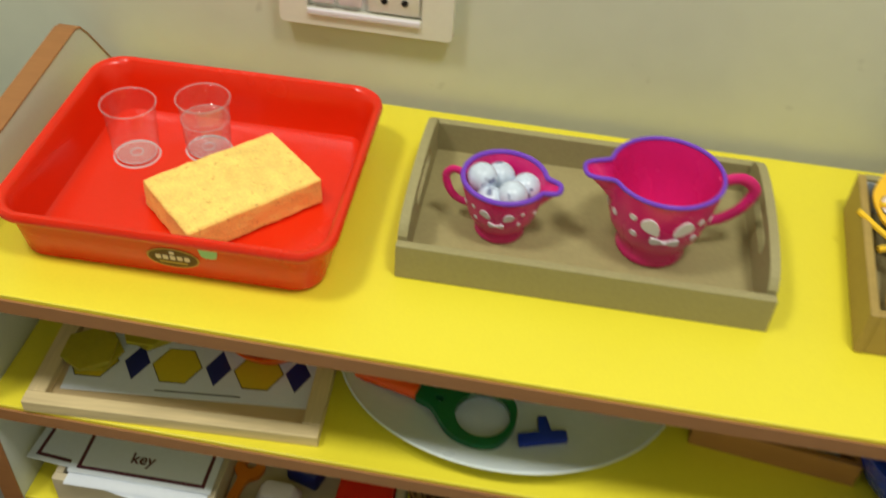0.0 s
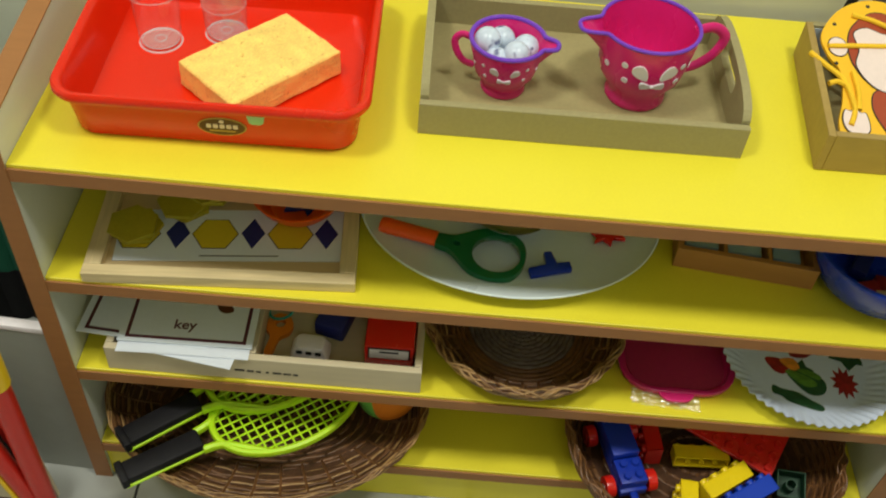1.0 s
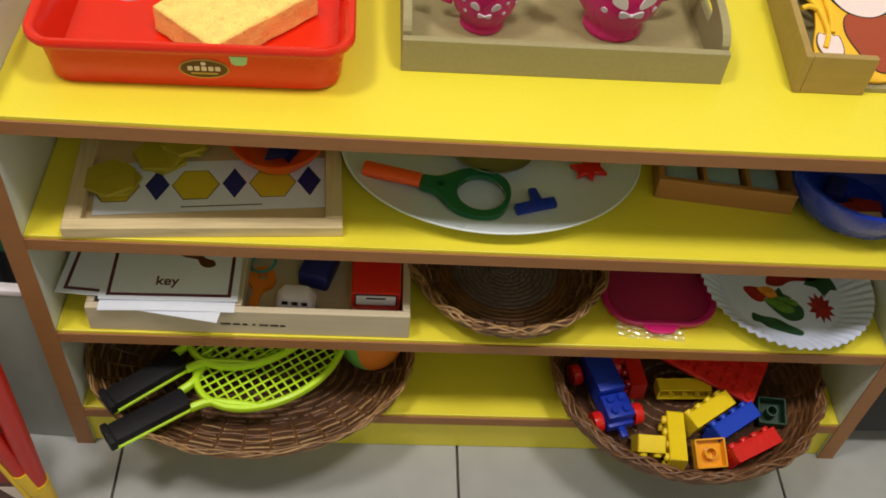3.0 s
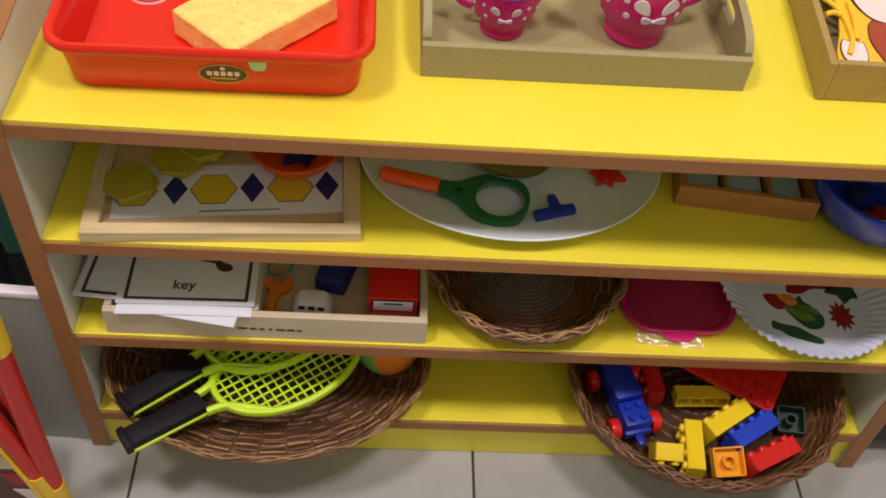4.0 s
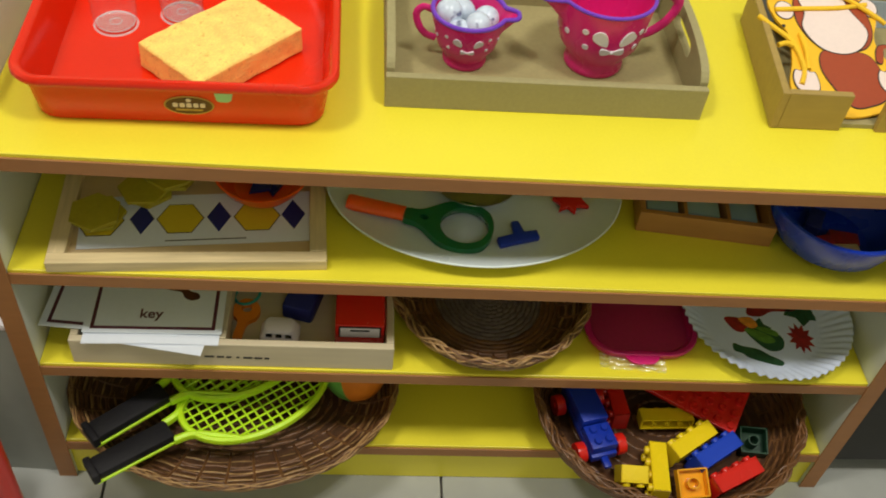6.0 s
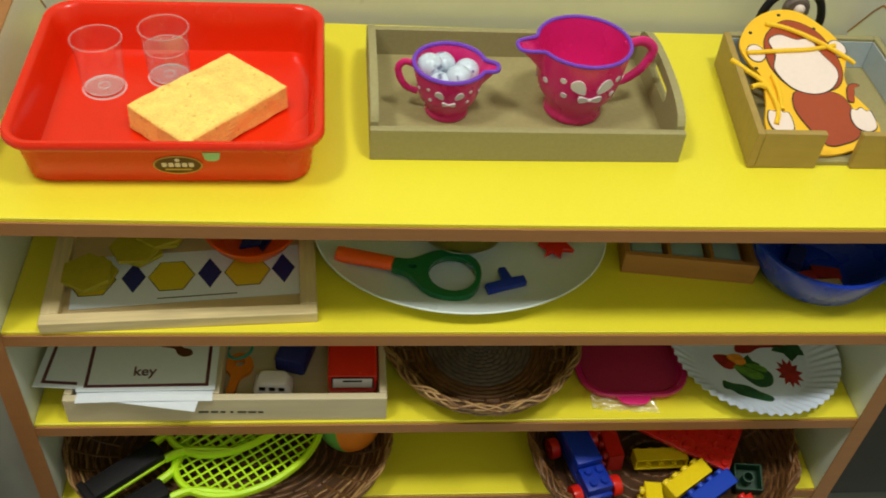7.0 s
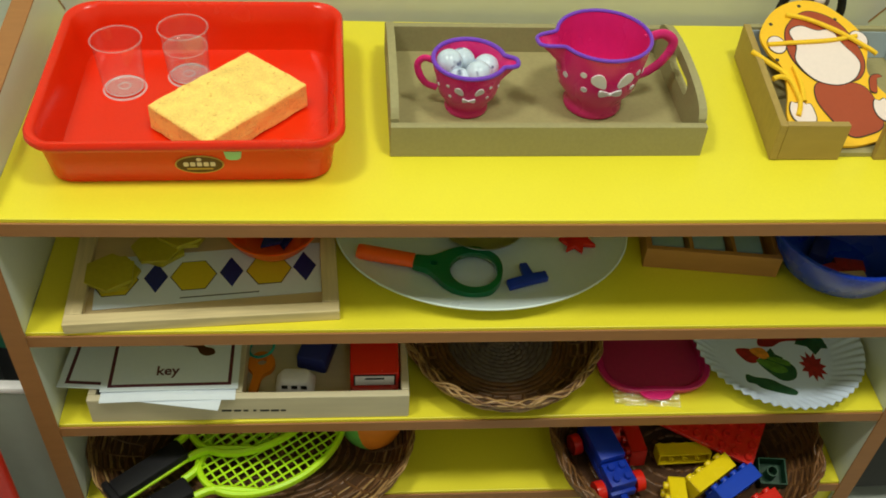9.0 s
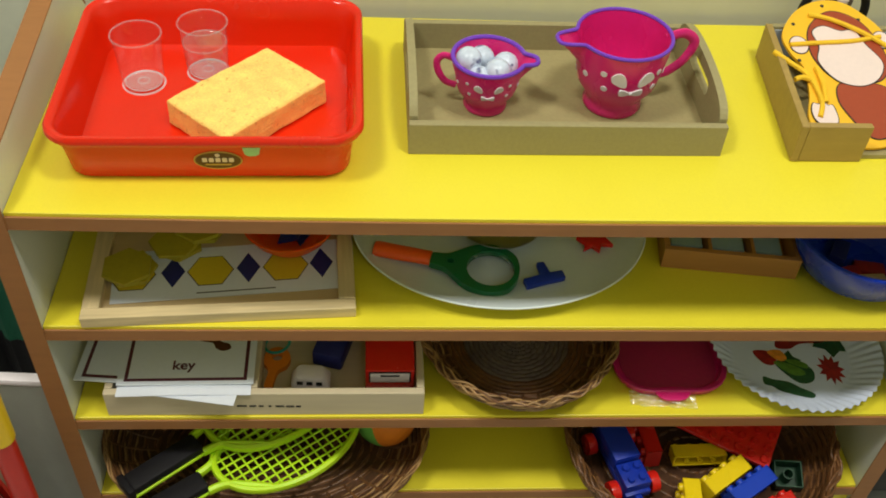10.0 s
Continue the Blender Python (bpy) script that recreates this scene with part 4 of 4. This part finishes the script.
def flat_sheet(name, w, h, m, material, label, category, sag=0.0):
    own = bmesh.new()
    nx, ny = 10, 8
    for z in (0, 0.0006):
        g = [[own.verts.new((w * i / nx, h * j / ny, z + sag * math.sin(math.pi * i / nx) * (1 - j / ny))) for i in range(nx + 1)] for j in range(ny + 1)]
        for j in range(ny):
            for i in range(nx):
                own.faces.new((g[j][i], g[j][i + 1], g[j + 1][i + 1], g[j + 1][i]))
    own.verts.ensure_lookup_table()
    return tagged(part(name, own, material, label=label, m=m), category=category)


CZ = SH3 + MH
flat_sheet("paper_sheet", 0.134, 0.10, pose(0.0655, 0.000, CZ + 0.0006, 0, 0, 0.8), PAPER_B, "plain white paper sheet under the word card", "paper", 0.0012)
flat_sheet("paper_sheet", 0.11, 0.09, pose(0.075, 0.006, CZ + 0.0002, 0, 0, -9), PAPER_B, "plain white paper sheet under the word card", "paper")


def word_card(m, label, word=""):
    c = thing("word_card", m, label, "card", "word cards")
    part("card", box(0.137, 0.100, 0.0009, (0.0685, 0.05, 0), 0), PAPER, c, smooth=False)
    for w, h, x, y in ((0.123, 0.0036, 0.0685, 0.0065), (0.123, 0.0036, 0.0685, 0.0935), (0.0036, 0.0834, 0.0088, 0.05), (0.0036, 0.0834, 0.1282, 0.05)):
        part("border_line", box(w, h, 0.0002, (x, y, 0.0009), 0), WINE, c, "burgundy border line", smooth=False)
    if word:
        data = bpy.data.curves.new("word", "FONT")
        data.body, data.size, data.align_x, data.extrude, data.offset = word, 0.0165, "CENTER", 0.0001, 0.0003
        tmp = new("word_curve", data)
        me = bpy.data.meshes.new_from_object(tmp.evaluated_get(bpy.context.evaluated_depsgraph_get()))
        bpy.data.objects.remove(tmp)
        me.materials.clear()
        me.materials.append(WINE)
        w = new("printed_word", me)
        w.parent, w.matrix_basis = c, pose(0.0645, 0.0195, 0.0011)
        tagged(w, "the printed word key")
        part("printed_picture", plate(blob([(0.072, 0.070), (0.078, 0.064), (0.086, 0.062), (0.093, 0.060), (0.097, 0.053), (0.104, 0.0495), (0.112, 0.0525), (0.110, 0.059), (0.102, 0.062), (0.096, 0.067), (0.086, 0.071)]), 0.0002), SEAL, c, "dark grey key picture", m=pose(-0.002, -0.006, 0.0009), smooth=False)
    return c


word_card(pose(0.0205, 0.0205, CZ + 0.0016, 0, 0, -4.5), "white word card with burgundy border, half covered")
word_card(pose(0.0645, 0.0120, CZ + 0.0032, 0, 0, 0.8), "white word card with burgundy border and printed word", "key")

IN = SH3 + 0.0043
tk = thing("toy_key", pose(0.2160, 0.054, IN, 0, 0, -10), "orange plastic toy key on a teal ring", "toy key")
kout = blob([(-0.004, -0.022), (0.004, -0.022), (0.005, 0.000), (0.013, 0.010), (0.014, 0.022), (0.006, 0.032), (-0.006, 0.032), (-0.014, 0.022), (-0.013, 0.010), (-0.005, 0.000)], 5)
part("key_body", plate(kout, 0.006, [ellipse(0.0055, 0.0055, 20, 0, 0.020)], bev=0.0), BALL_O, tk)
part("key_ring", tube([(0.0135 * math.cos(a) - 0.004, 0.036 + 0.0135 * math.sin(a), 0.0085 + 0.003 * math.cos(a)) for a in (2 * math.pi * k / 40 for k in range(40))], 0.0016, 8, True), SKYTEAL, tk, "teal ring")
tc = thing("toy_car", pose(0.2575, 0.0385, IN, 0, 0, -3), "small white plastic toy car with dark windows", "toy car")
body = [rrect(0.040, 0.026, 0.006, 0.003), rrect(0.041, 0.027, 0.006, 0.012), rrect(0.037, 0.024, 0.007, 0.0165), rrect(0.030, 0.019, 0.006, 0.0235), rrect(0.026, 0.016, 0.006, 0.0245)]
part("body", loft(body, True, True), WHITE_PL, tc)
for x in (-0.010, 0.0, 0.010):
    part("window", box(0.0062, 0.001, 0.0048, (x, -0.0118, 0.0165), 0.0002, m=pose(0, 0, 0, 0, 0, 0)), BLACK, tc, "dark window")
for x in (-0.012, 0.012):
    for y in (-0.0128, 0.0128):
        part("wheel", lathe([(0.0045, -0.0015), (0.0045, 0.0015)], 16, True, True), BLACK, tc, m=pose(x, y, 0.0045, 90))
nv = part("navy_block", box(0.034, 0.046, 0.022, (0, 0, 0), 0.004), NAVY, label="dark navy toy block in the sorting tray", m=pose(0.279, 0.084, IN, 0, 0, -16))
tagged(nv, category="toy block")
bus = thing("toy_bus", pose(0.3405, 0.0765, IN + 0.0002), "red toy fire engine box with white front", "toy vehicle")
part("body", box(0.0515, 0.098, 0.039, (0, 0, 0.0), 0.003), B_RED, bus)
grille = part("grille", box(0.044, 0.0012, 0.0165, (0, -0.0493, 0.0205), 0.0004), BLACK, bus, "black framed grille")
part("grille_panel", box(0.0405, 0.0012, 0.0138, (0, -0.0500, 0.0218), 0.0003), WHITE_PL, grille, "white grille panel")
part("grille_slot", box(0.020, 0.0012, 0.0022, (0, -0.0507, 0.0315), 0.0002), BLACK, grille, "dark slot")


def wicker_basket(m, label, base, rim, h, rows, stakes, mats, group="", floor_rows=9, r_weave=0.0021, braid=0.0042):
    """A woven basket: floor coils, wavy weavers round stakes, a thin dark shell added behind them for the gaps and a
    braided rim.
    """
    b = thing("wicker_basket", m, label, "basket", group)
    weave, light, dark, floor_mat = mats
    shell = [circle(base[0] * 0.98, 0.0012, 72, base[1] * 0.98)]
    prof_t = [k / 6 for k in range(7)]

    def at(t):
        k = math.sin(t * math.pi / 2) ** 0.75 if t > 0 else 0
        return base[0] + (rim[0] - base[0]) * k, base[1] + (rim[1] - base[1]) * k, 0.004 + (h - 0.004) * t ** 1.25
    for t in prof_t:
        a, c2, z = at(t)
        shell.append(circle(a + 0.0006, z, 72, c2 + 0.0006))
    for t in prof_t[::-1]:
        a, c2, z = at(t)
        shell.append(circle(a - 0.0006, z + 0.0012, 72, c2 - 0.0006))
    part("wall", loft(shell, True, True), dark, b, "added dark shell standing for the dark gaps of the weave")
    n = stakes * 6
    for row in range(rows):
        t = (row + 0.5) / rows
        a, c2, z = at(t)
        path = []
        for i in range(n):
            u = 2 * math.pi * i / n
            w = 0.0013 * math.cos(u * stakes / 2 + math.pi * (row % 2))
            jz = 0.0009 * noise.noise(Vector((math.cos(u) * 3, math.sin(u) * 3, row * 7.1)))
            path.append(((a + w) * math.cos(u), (c2 + w) * math.sin(u), z + jz))
        part("weaver", tube(path, r_weave * (0.9 + 0.25 * ((row * 37) % 5) / 5), 6, True, flat=1.25), light if row % 3 == 1 else weave, b, angle=180)
    for i in range(stakes):
        u = 2 * math.pi * (i + 0.5) / stakes
        part("stake", tube([(at(t)[0] * math.cos(u), at(t)[1] * math.sin(u), at(t)[2] + 0.001) for t in prof_t], 0.0019, 6), weave, b, angle=180)
    for k in range(floor_rows):
        s = (k + 1) / floor_rows
        path = []
        for i in range(96):
            u = 2 * math.pi * i / 96
            path.append((base[0] * s * math.cos(u), base[1] * s * math.sin(u), 0.0040 + (0.0012 if floor_mat is not GREYW else 0.0009) * math.cos(u * 17 + math.pi * (k % 2))))
        part("floor_coil", tube(path, 0.0026 if floor_mat is not GREYW else 0.0029, 6, True), floor_mat if s < 0.78 else weave, b, angle=180)
    for k in range(9):
        path = []
        rate, lag = stakes // 3 + (k % 3) * 3 - 3, 2.4 * k
        for i in range(stakes * 8):
            u = 2 * math.pi * i / (stakes * 8)
            c3 = Vector((math.cos(u) * 5, math.sin(u) * 5, 3.7 * k))
            amp = braid * (0.80 + 0.75 * noise.noise(c3))
            ph = u * rate * (1 if k % 2 else -1) + lag
            path.append(((rim[0] + amp * math.cos(ph)) * math.cos(u), (rim[1] + amp * math.cos(ph)) * math.sin(u), h + 0.8 * amp * math.sin(ph)))
        part("rim_strand", tube(path, braid * (0.25 + 0.04 * (k % 3)), 6, True), light if k % 3 else weave, b, "thin rim strand", angle=180)
    return b


wicker_basket(pose(0.4830, 0.1040, SH3), "round brown wicker bread basket with grey base", (0.078, 0.080), (0.108, 0.114), 0.036, 12, 30, (WICKER, WICKER_L, WICKER_GAP, GREYW), "wicker baskets", 15, 0.0019, 0.0042)

pk = thing("pink_lid", pose(0.6500, 0.1020, SH3), "magenta plastic container lid", "lid")
lid = [rrect(0.112, 0.140, 0.032, 0.0), rrect(0.122, 0.150, 0.036, 0.002), rrect(0.127, 0.155, 0.038, 0.008), rrect(0.1275, 0.1555, 0.038, 0.0105), rrect(0.125, 0.153, 0.037, 0.0115), rrect(0.116, 0.144, 0.034, 0.0105), rrect(0.113, 0.141, 0.033, 0.0045), rrect(0.108, 0.136, 0.031, 0.0038)]
lid_body = part("lid_body", loft(lid, True, True), ROSE, pk)
part("sunken_panel", loft([rrect(0.1075, 0.1355, 0.031, 0.0039), rrect(0.1070, 0.1350, 0.031, 0.0046), rrect(0.100, 0.128, 0.028, 0.0048)], True, True), ROSE_D, lid_body, "dull dark magenta sunken panel")
part("lid_tab", plate(blob([(-0.018, 0.004), (-0.014, -0.009), (0.0, -0.012), (0.014, -0.009), (0.018, 0.004)]), 0.003, bev=0.0005), PINK, pk, "pink lifting tab", m=pose(-0.004, -0.0760, 0.007))
own = bmesh.new()
wav = [[(0.072 * i / 60 - 0.036, 0.020 * j / 24 - 0.010, 0.0022 + 0.0010 * math.sin(j * 0.78 + 3.5 * noise.noise(Vector((i * 0.11, j * 0.06, 0)))) + 0.0012 * noise.noise(Vector((i * 0.2, j * 0.2, 5)))) for i in range(61)] for j in range(25)]
for dz in (0, 0.0003):
    g = [[own.verts.new((x, y, z + dz)) for x, y, z in r] for r in wav]
    for a, c2 in zip(g, g[1:]):
        for i in range(60):
            own.faces.new((a[i], a[i + 1], c2[i + 1], c2[i]))
film = part("film_strip", own, FILM, label="crinkled strip of clear plastic film before the lid", m=pose(0.635, 0.0195, SH3 + 0.0012, 0, 0, -4), angle=180)
film.visible_shadow = False
tagged(film, category="film strip")

pp = thing("paper_plate", pose(0.7965, 0.0855, SH3 + 0.001), "white ruffled paper plate with printed vegetables", "plate")


def ruffle(r, z, amp, n=336, k=56):
    return [((r + amp * 0.9 * math.cos(k * 2 * math.pi * i / n)) * math.cos(2 * math.pi * i / n), (r + amp * 0.9 * math.cos(k * 2 * math.pi * i / n)) * math.sin(2 * math.pi * i / n), z - amp * math.cos(k * 2 * math.pi * i / n)) for i in range(n)]


up = [(0.064, 0.0, 0), (0.069, 0.001, 0.0001), (0.077, 0.007, 0.0003), (0.089, 0.016, 0.0006), (0.0965, 0.0205, 0.0010)]
rg = [ruffle(r, z, a) for r, z, a in up] + [ruffle(r, z + 0.0008, a) for r, z, a in up[::-1]]
part("plate_body", loft(rg, True, True), mat("white_card", (0.66, 0.73, 0.90), 0.6, 0.03, 200, 9, 0.1), pp, angle=60)
PZ = 0.0011


def star(r0, r1, k, sx=1.0):
    return [((r0 if i % 2 == 0 else r1) * math.cos(math.pi * i / k) * sx, (r0 if i % 2 == 0 else r1) * math.sin(math.pi * i / k)) for i in range(2 * k)]


def sticker(shape, m, material, label, dz=0.0):
    part("printed_vegetable", plate([(x * 1.28, y * 1.28) for x, y in shape], 0.0002), material, pp, label, m=pose(0.012, -0.013, PZ + dz) @ m, smooth=False)


sticker(blob([(-0.021, 0.001), (-0.021, 0.009), (-0.013, 0.007), (0.0, 0.006), (0.010, 0.001), (0.021, -0.004), (0.019, -0.009), (0.006, -0.008), (-0.008, -0.005), (-0.014, -0.001)]), pose(-0.028, -0.036, 0, 0, 0, -8), VEG_G, "dark green cucumber print")
sticker(blob([(-0.015, 0.010), (0.0, 0.014), (0.016, 0.003), (0.014, -0.010), (0.002, -0.013), (-0.008, -0.004)]), pose(-0.015, -0.014, 0), VEG_G, "dark green pepper print")
sticker(star(0.012, 0.007, 5), pose(-0.018, 0.002, 0), VEG_G, "dark green leaf print")
sticker(blob([(-0.013, 0.007), (-0.004, 0.008), (0.010, 0.000), (0.011, -0.006), (0.0, -0.006)]), pose(-0.019, -0.011, 0), VEG_L, "light green cucumber print", 0.0003)
sticker(blob([(-0.009, 0.005), (0.0, 0.006), (0.010, 0.001), (0.008, -0.004)]), pose(-0.011, -0.005, 0), VEG_L, "light green cucumber print", 0.0003)
sticker(blob([(-0.012, 0.007), (0.0, 0.008), (0.008, 0.002), (0.003, -0.008), (-0.006, -0.006)]), pose(-0.040, 0.006, 0), VEG_R, "red tomato print")
sticker(blob([(-0.008, 0.004), (0.004, 0.006), (0.008, -0.004), (0.0, -0.006)]), pose(-0.029, 0.009, 0), VEG_O, "orange carrot print", 0.0003)
sticker(star(0.017, 0.0105, 11, 0.72), pose(0.028, -0.011, 0), VEG_R, "dark red beetroot print")
sticker(blob([(-0.024, -0.006), (-0.018, 0.006), (0.0, 0.006), (0.022, 0.004), (0.020, -0.001), (0.0, -0.002), (-0.012, -0.008)]), pose(0.004, 0.029, 0), VEG_R, "red chilli print")
sticker(star(0.020, 0.013, 6), pose(0.041, 0.031, 0, 0, 0, 20), VEG_G, "dark green leaf print")
sticker(blob([(-0.006, 0.0), (0.0, 0.004), (0.006, 0.0), (0.0, -0.003)]), pose(-0.036, 0.040, 0), VEG_R, "small red print")

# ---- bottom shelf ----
wicker_basket(pose(0.203, 0.062, SH4), "wide shallow brown wicker basket holding rackets", (0.130, 0.078), (0.183, 0.141), 0.042, 19, 34, (WICKER, WICKER_L, WICKER_GAP, WICKER), "wicker baskets", 12, 0.0019, 0.0028)
wicker_basket(pose(0.7055, 0.043, SH4), "deep round brown wicker basket full of toy bricks", (0.126, 0.102), (0.156, 0.143), 0.050, 13, 34, (WICKER, WICKER, WICKER_GAP, WICKER), "wicker baskets", 8, 0.0023, 0.0052)


def racket(m, label):
    r = thing("toy_racket", m, label, "racket", "toy rackets")
    cx, a, b = 0.190, 0.088, 0.060
    hoop = [(cx + a * math.cos(u), b * math.sin(u), 0.005) for u in (2 * math.pi * k / 64 for k in range(64))]
    part("hoop", tube(hoop, 0.0042, 8, True, flat=1.3), LIME, r)
    for sg in (-1, 1):
        arm = smooth_path([(0.084, sg * 0.0125, 0.005), (0.103, sg * 0.0165, 0.005), (0.122, sg * 0.0310, 0.005), (0.143, sg * 0.0500, 0.005)])
        part("throat_arm", tube(arm, 0.0044, 8, flat=1.3), LIME, r)
    own, step = None, 0.0100
    for k in range(-9, 10):
        for half, other, along in ((a, b, True), (b, a, False)):
            off = (k + 0.35) * step
            if abs(off) < other * 0.97:
                run = half * math.sqrt(1 - (off / other) ** 2)
                ends = [(cx - run, off, 0.0054), (cx + run, off, 0.0054)] if along else [(cx + off, -run, 0.0046), (cx + off, run, 0.0046)]
                own = tube(ends, 0.00125, 5, bm=own)
    part("net", own, LIME, r, "lime lattice net")
    grip = part("grip", box(0.086, 0.0255, 0.013, (0.043, 0, 0.0015), 0.004), BLACK, r, "black rubber grip")
    part("grip_edge", box(0.090, 0.0280, 0.0042, (0.0420, 0, -0.0008), 0.0015), LIME, grip, "lime edge strip")
    part("end_cap", box(0.008, 0.0285, 0.0150, (-0.0022, 0, 0.0008), 0.002), BLACK, grip, "black end cap")
    return r


racket(pose(0.0714, -0.0664, SH4 + 0.0440, 0, 0.3, 35.5), "lime toy racket with black grip lying across the basket")
racket(pose(0.0646, -0.0292, SH4 + 0.0540, 0, 0.3, 40.0), "lime toy racket with black grip lying on another")

bl = thing("soft_ball", Matrix(((0, 1, 0, 0.338), (-0.6, 0, 0.8, 0.078), (0.8, 0, 0.6, SH4 + 0.040), (0, 0, 0, 1))) @ pose(0, 0, 0, 0, 0, -28), "soft ball with orange, green and red panels", "ball")
for k, mt in enumerate((BALL_O, BALL_O, WHITE_PL, NAVY, B_RED, BALL_G)):
    own = bmesh.new()
    a0, seg = k * math.pi / 3, 8
    grid = [[own.verts.new((0.037 * math.sin(th) * math.cos(a0 + math.pi / 3 * i / seg), 0.037 * math.sin(th) * math.sin(a0 + math.pi / 3 * i / seg), 0.037 * math.cos(th))) for i in range(seg + 1)] for th in (0.02 + (math.pi - 0.04) * j / 20 for j in range(21))]
    for j in range(20):
        for i in range(seg):
            own.faces.new((grid[j][i], grid[j][i + 1], grid[j + 1][i + 1], grid[j + 1][i]))
    part("panel", own, mt, bl, angle=180)

U, BH = 0.0160, 0.0192


def brick(nx, ny, m, material, label, h=BH, holes=False):
    """A hollow toy brick, studs up, with tubes inside where it shows its underside."""
    b = thing("toy_brick", m, label, "toy brick", "toy bricks")
    lx, ly, t = nx * U - 0.0003, ny * U - 0.0003, 0.0017
    own = box(lx, ly, t, (0, 0, h - t), 0.0004)
    for s in (-1, 1):
        own = box(lx, t, h - t, (0, s * (ly - t) / 2, 0), 0.0004, bm=own)
        own = box(t, ly, h - t, (s * (lx - t) / 2, 0, 0), 0.0004, bm=own)
    part("shell", own, material, b, smooth=False)
    for i in range(nx):
        for j in range(ny):
            part("stud", lathe([(0.0047, 0), (0.0047, 0.0038), (0.0043, 0.0044), (0.0030, 0.0044), (0.0030, 0.0030)], 16, False, True), material, b, m=pose((i - (nx - 1) / 2) * U, (j - (ny - 1) / 2) * U, h))
    for i in range(nx - 1):
        for j in range(max(ny - 1, 1)):
            r = 0.0066 if ny > 1 else 0.0030
            part("tube", lathe([(r, h - t), (r, 0.0003), (r - 0.0014, 0.0003), (r - 0.0014, h - t)], 16), material, b, m=pose((i - (nx - 2) / 2) * U, (j - (ny - 2) / 2) * U if ny > 1 else 0, 0))
    return b


F = SH4 + 0.0068


def on_side(x, y, yaw, ny, lift=0.0, roll=12):
    """A brick lying on its long side, studs pointing to the left of its length."""
    return pose(x, y, F + lift + ny * U / 2, 0, 0, yaw) @ pose(0, -BH / 2, -0.002, -90 + roll, 0, 0)


Y, B_, R_ = "yellow plastic toy brick lying in the wicker basket", "blue plastic toy brick lying in the wicker basket", "red plastic toy brick lying in the wicker basket"
brick(4, 2, on_side(0.7265, -0.003, 34, 2), B_YEL, Y)
brick(4, 2, on_side(0.7530, -0.0170, 33, 2), BLUE, B_)
brick(4, 2, on_side(0.7690, -0.0480, 27, 2), B_RED, R_)
brick(4, 2, on_side(0.6825, -0.0410, 84, 2, roll=-2), B_YEL, Y)
brick(4, 1, pose(0.706, 0.022, F + 0.0165, -98, 0, 2), B_YEL, "yellow plastic toy brick showing its hollow underside")
brick(2, 2, on_side(0.651, -0.047, 177, 2, 0.009, -30), B_YEL, Y)
brick(2, 2, pose(0.719, -0.059, F + 0.024, 208, 0, 6) @ Matrix.Diagonal((1.12, 1.02, 0.6, 1.0)), B_ORG, "orange-yellow toy brick lying upside down")
brick(2, 2, pose(0.8060, 0.002, F + 0.019, 196, -4, -8), B_GRN, "dark green toy brick lying upside down")
brick(4, 2, on_side(0.648, 0.058, 96, 2, roll=-4), B_RED, "red plastic toy brick lying beside the brick car")
brick(8, 4, pose(0.740, 0.064, F + 0.033, 14, 8, -27), B_RED, "red studded toy base plate leaning on the bricks", h=0.007)

bc = thing("brick_car", pose(0.610, 0.020, F + 0.005, 0, 0, 105) @ Matrix.Diagonal((0.95, 0.86, 1.0, 1.0)), "blue brick car with red wheels", "toy car")
own = box(0.100, 0.036, 0.010, (0, 0, 0.010), 0.001)
part("chassis", own, BLUE_D, bc)
part("tow_hook", box(0.016, 0.010, 0.006, (-0.056, 0, 0.011), 0.002), BLUE_D, bc)
up_b = part("upper_brick", box(0.032, 0.036, 0.0125, (-0.030, 0, 0.0202), 0.0008), BLUE_D, bc)
part("upper_brick", box(0.064, 0.036, 0.0195, (0.020, 0, 0.0202), 0.0008), BLUE_D, bc)
for i in range(2):
    for j in range(2):
        part("stud", lathe([(0.0047, 0), (0.0047, 0.0038), (0.0043, 0.0044)], 16, False, True), BLUE_D, up_b, m=pose(-0.038 + i * U, (j - 0.5) * U, 0.0327))
for x in (-0.036, 0.034):
    for y in (-0.0285, 0.0285):
        wheel = part("wheel", lathe([(0.0080, -0.0065), (0.0125, -0.006), (0.0130, 0), (0.0125, 0.006), (0.0080, 0.0065)], 28, True, True), B_RED, bc, "red plastic wheel", m=pose(x, y, 0.0135, 90))
        part("hub", lathe([(0.0045, -0.0072), (0.0045, 0.0072)], 16, True, True), STEEL if x < 0 and y > 0 else B_RED, wheel)

# ---- floor tiles ----
tile_bm = box(0.3922, 0.3922, 0.008, (0, 0, -0.008), 0.0012)
tile_me = bpy.data.meshes.new("tile")
tile_bm.to_mesh(tile_me)
tile_bm.free()
tile_me.materials.append(TILE)
for i in range(-4, 5):
    for j in range(-7, 1):
        t_ob = new("tile", tile_me)
        t_ob.parent = floor
        t_ob.location = (0.249 + 0.395 * i, 0.0775 + 0.395 * j, 0)
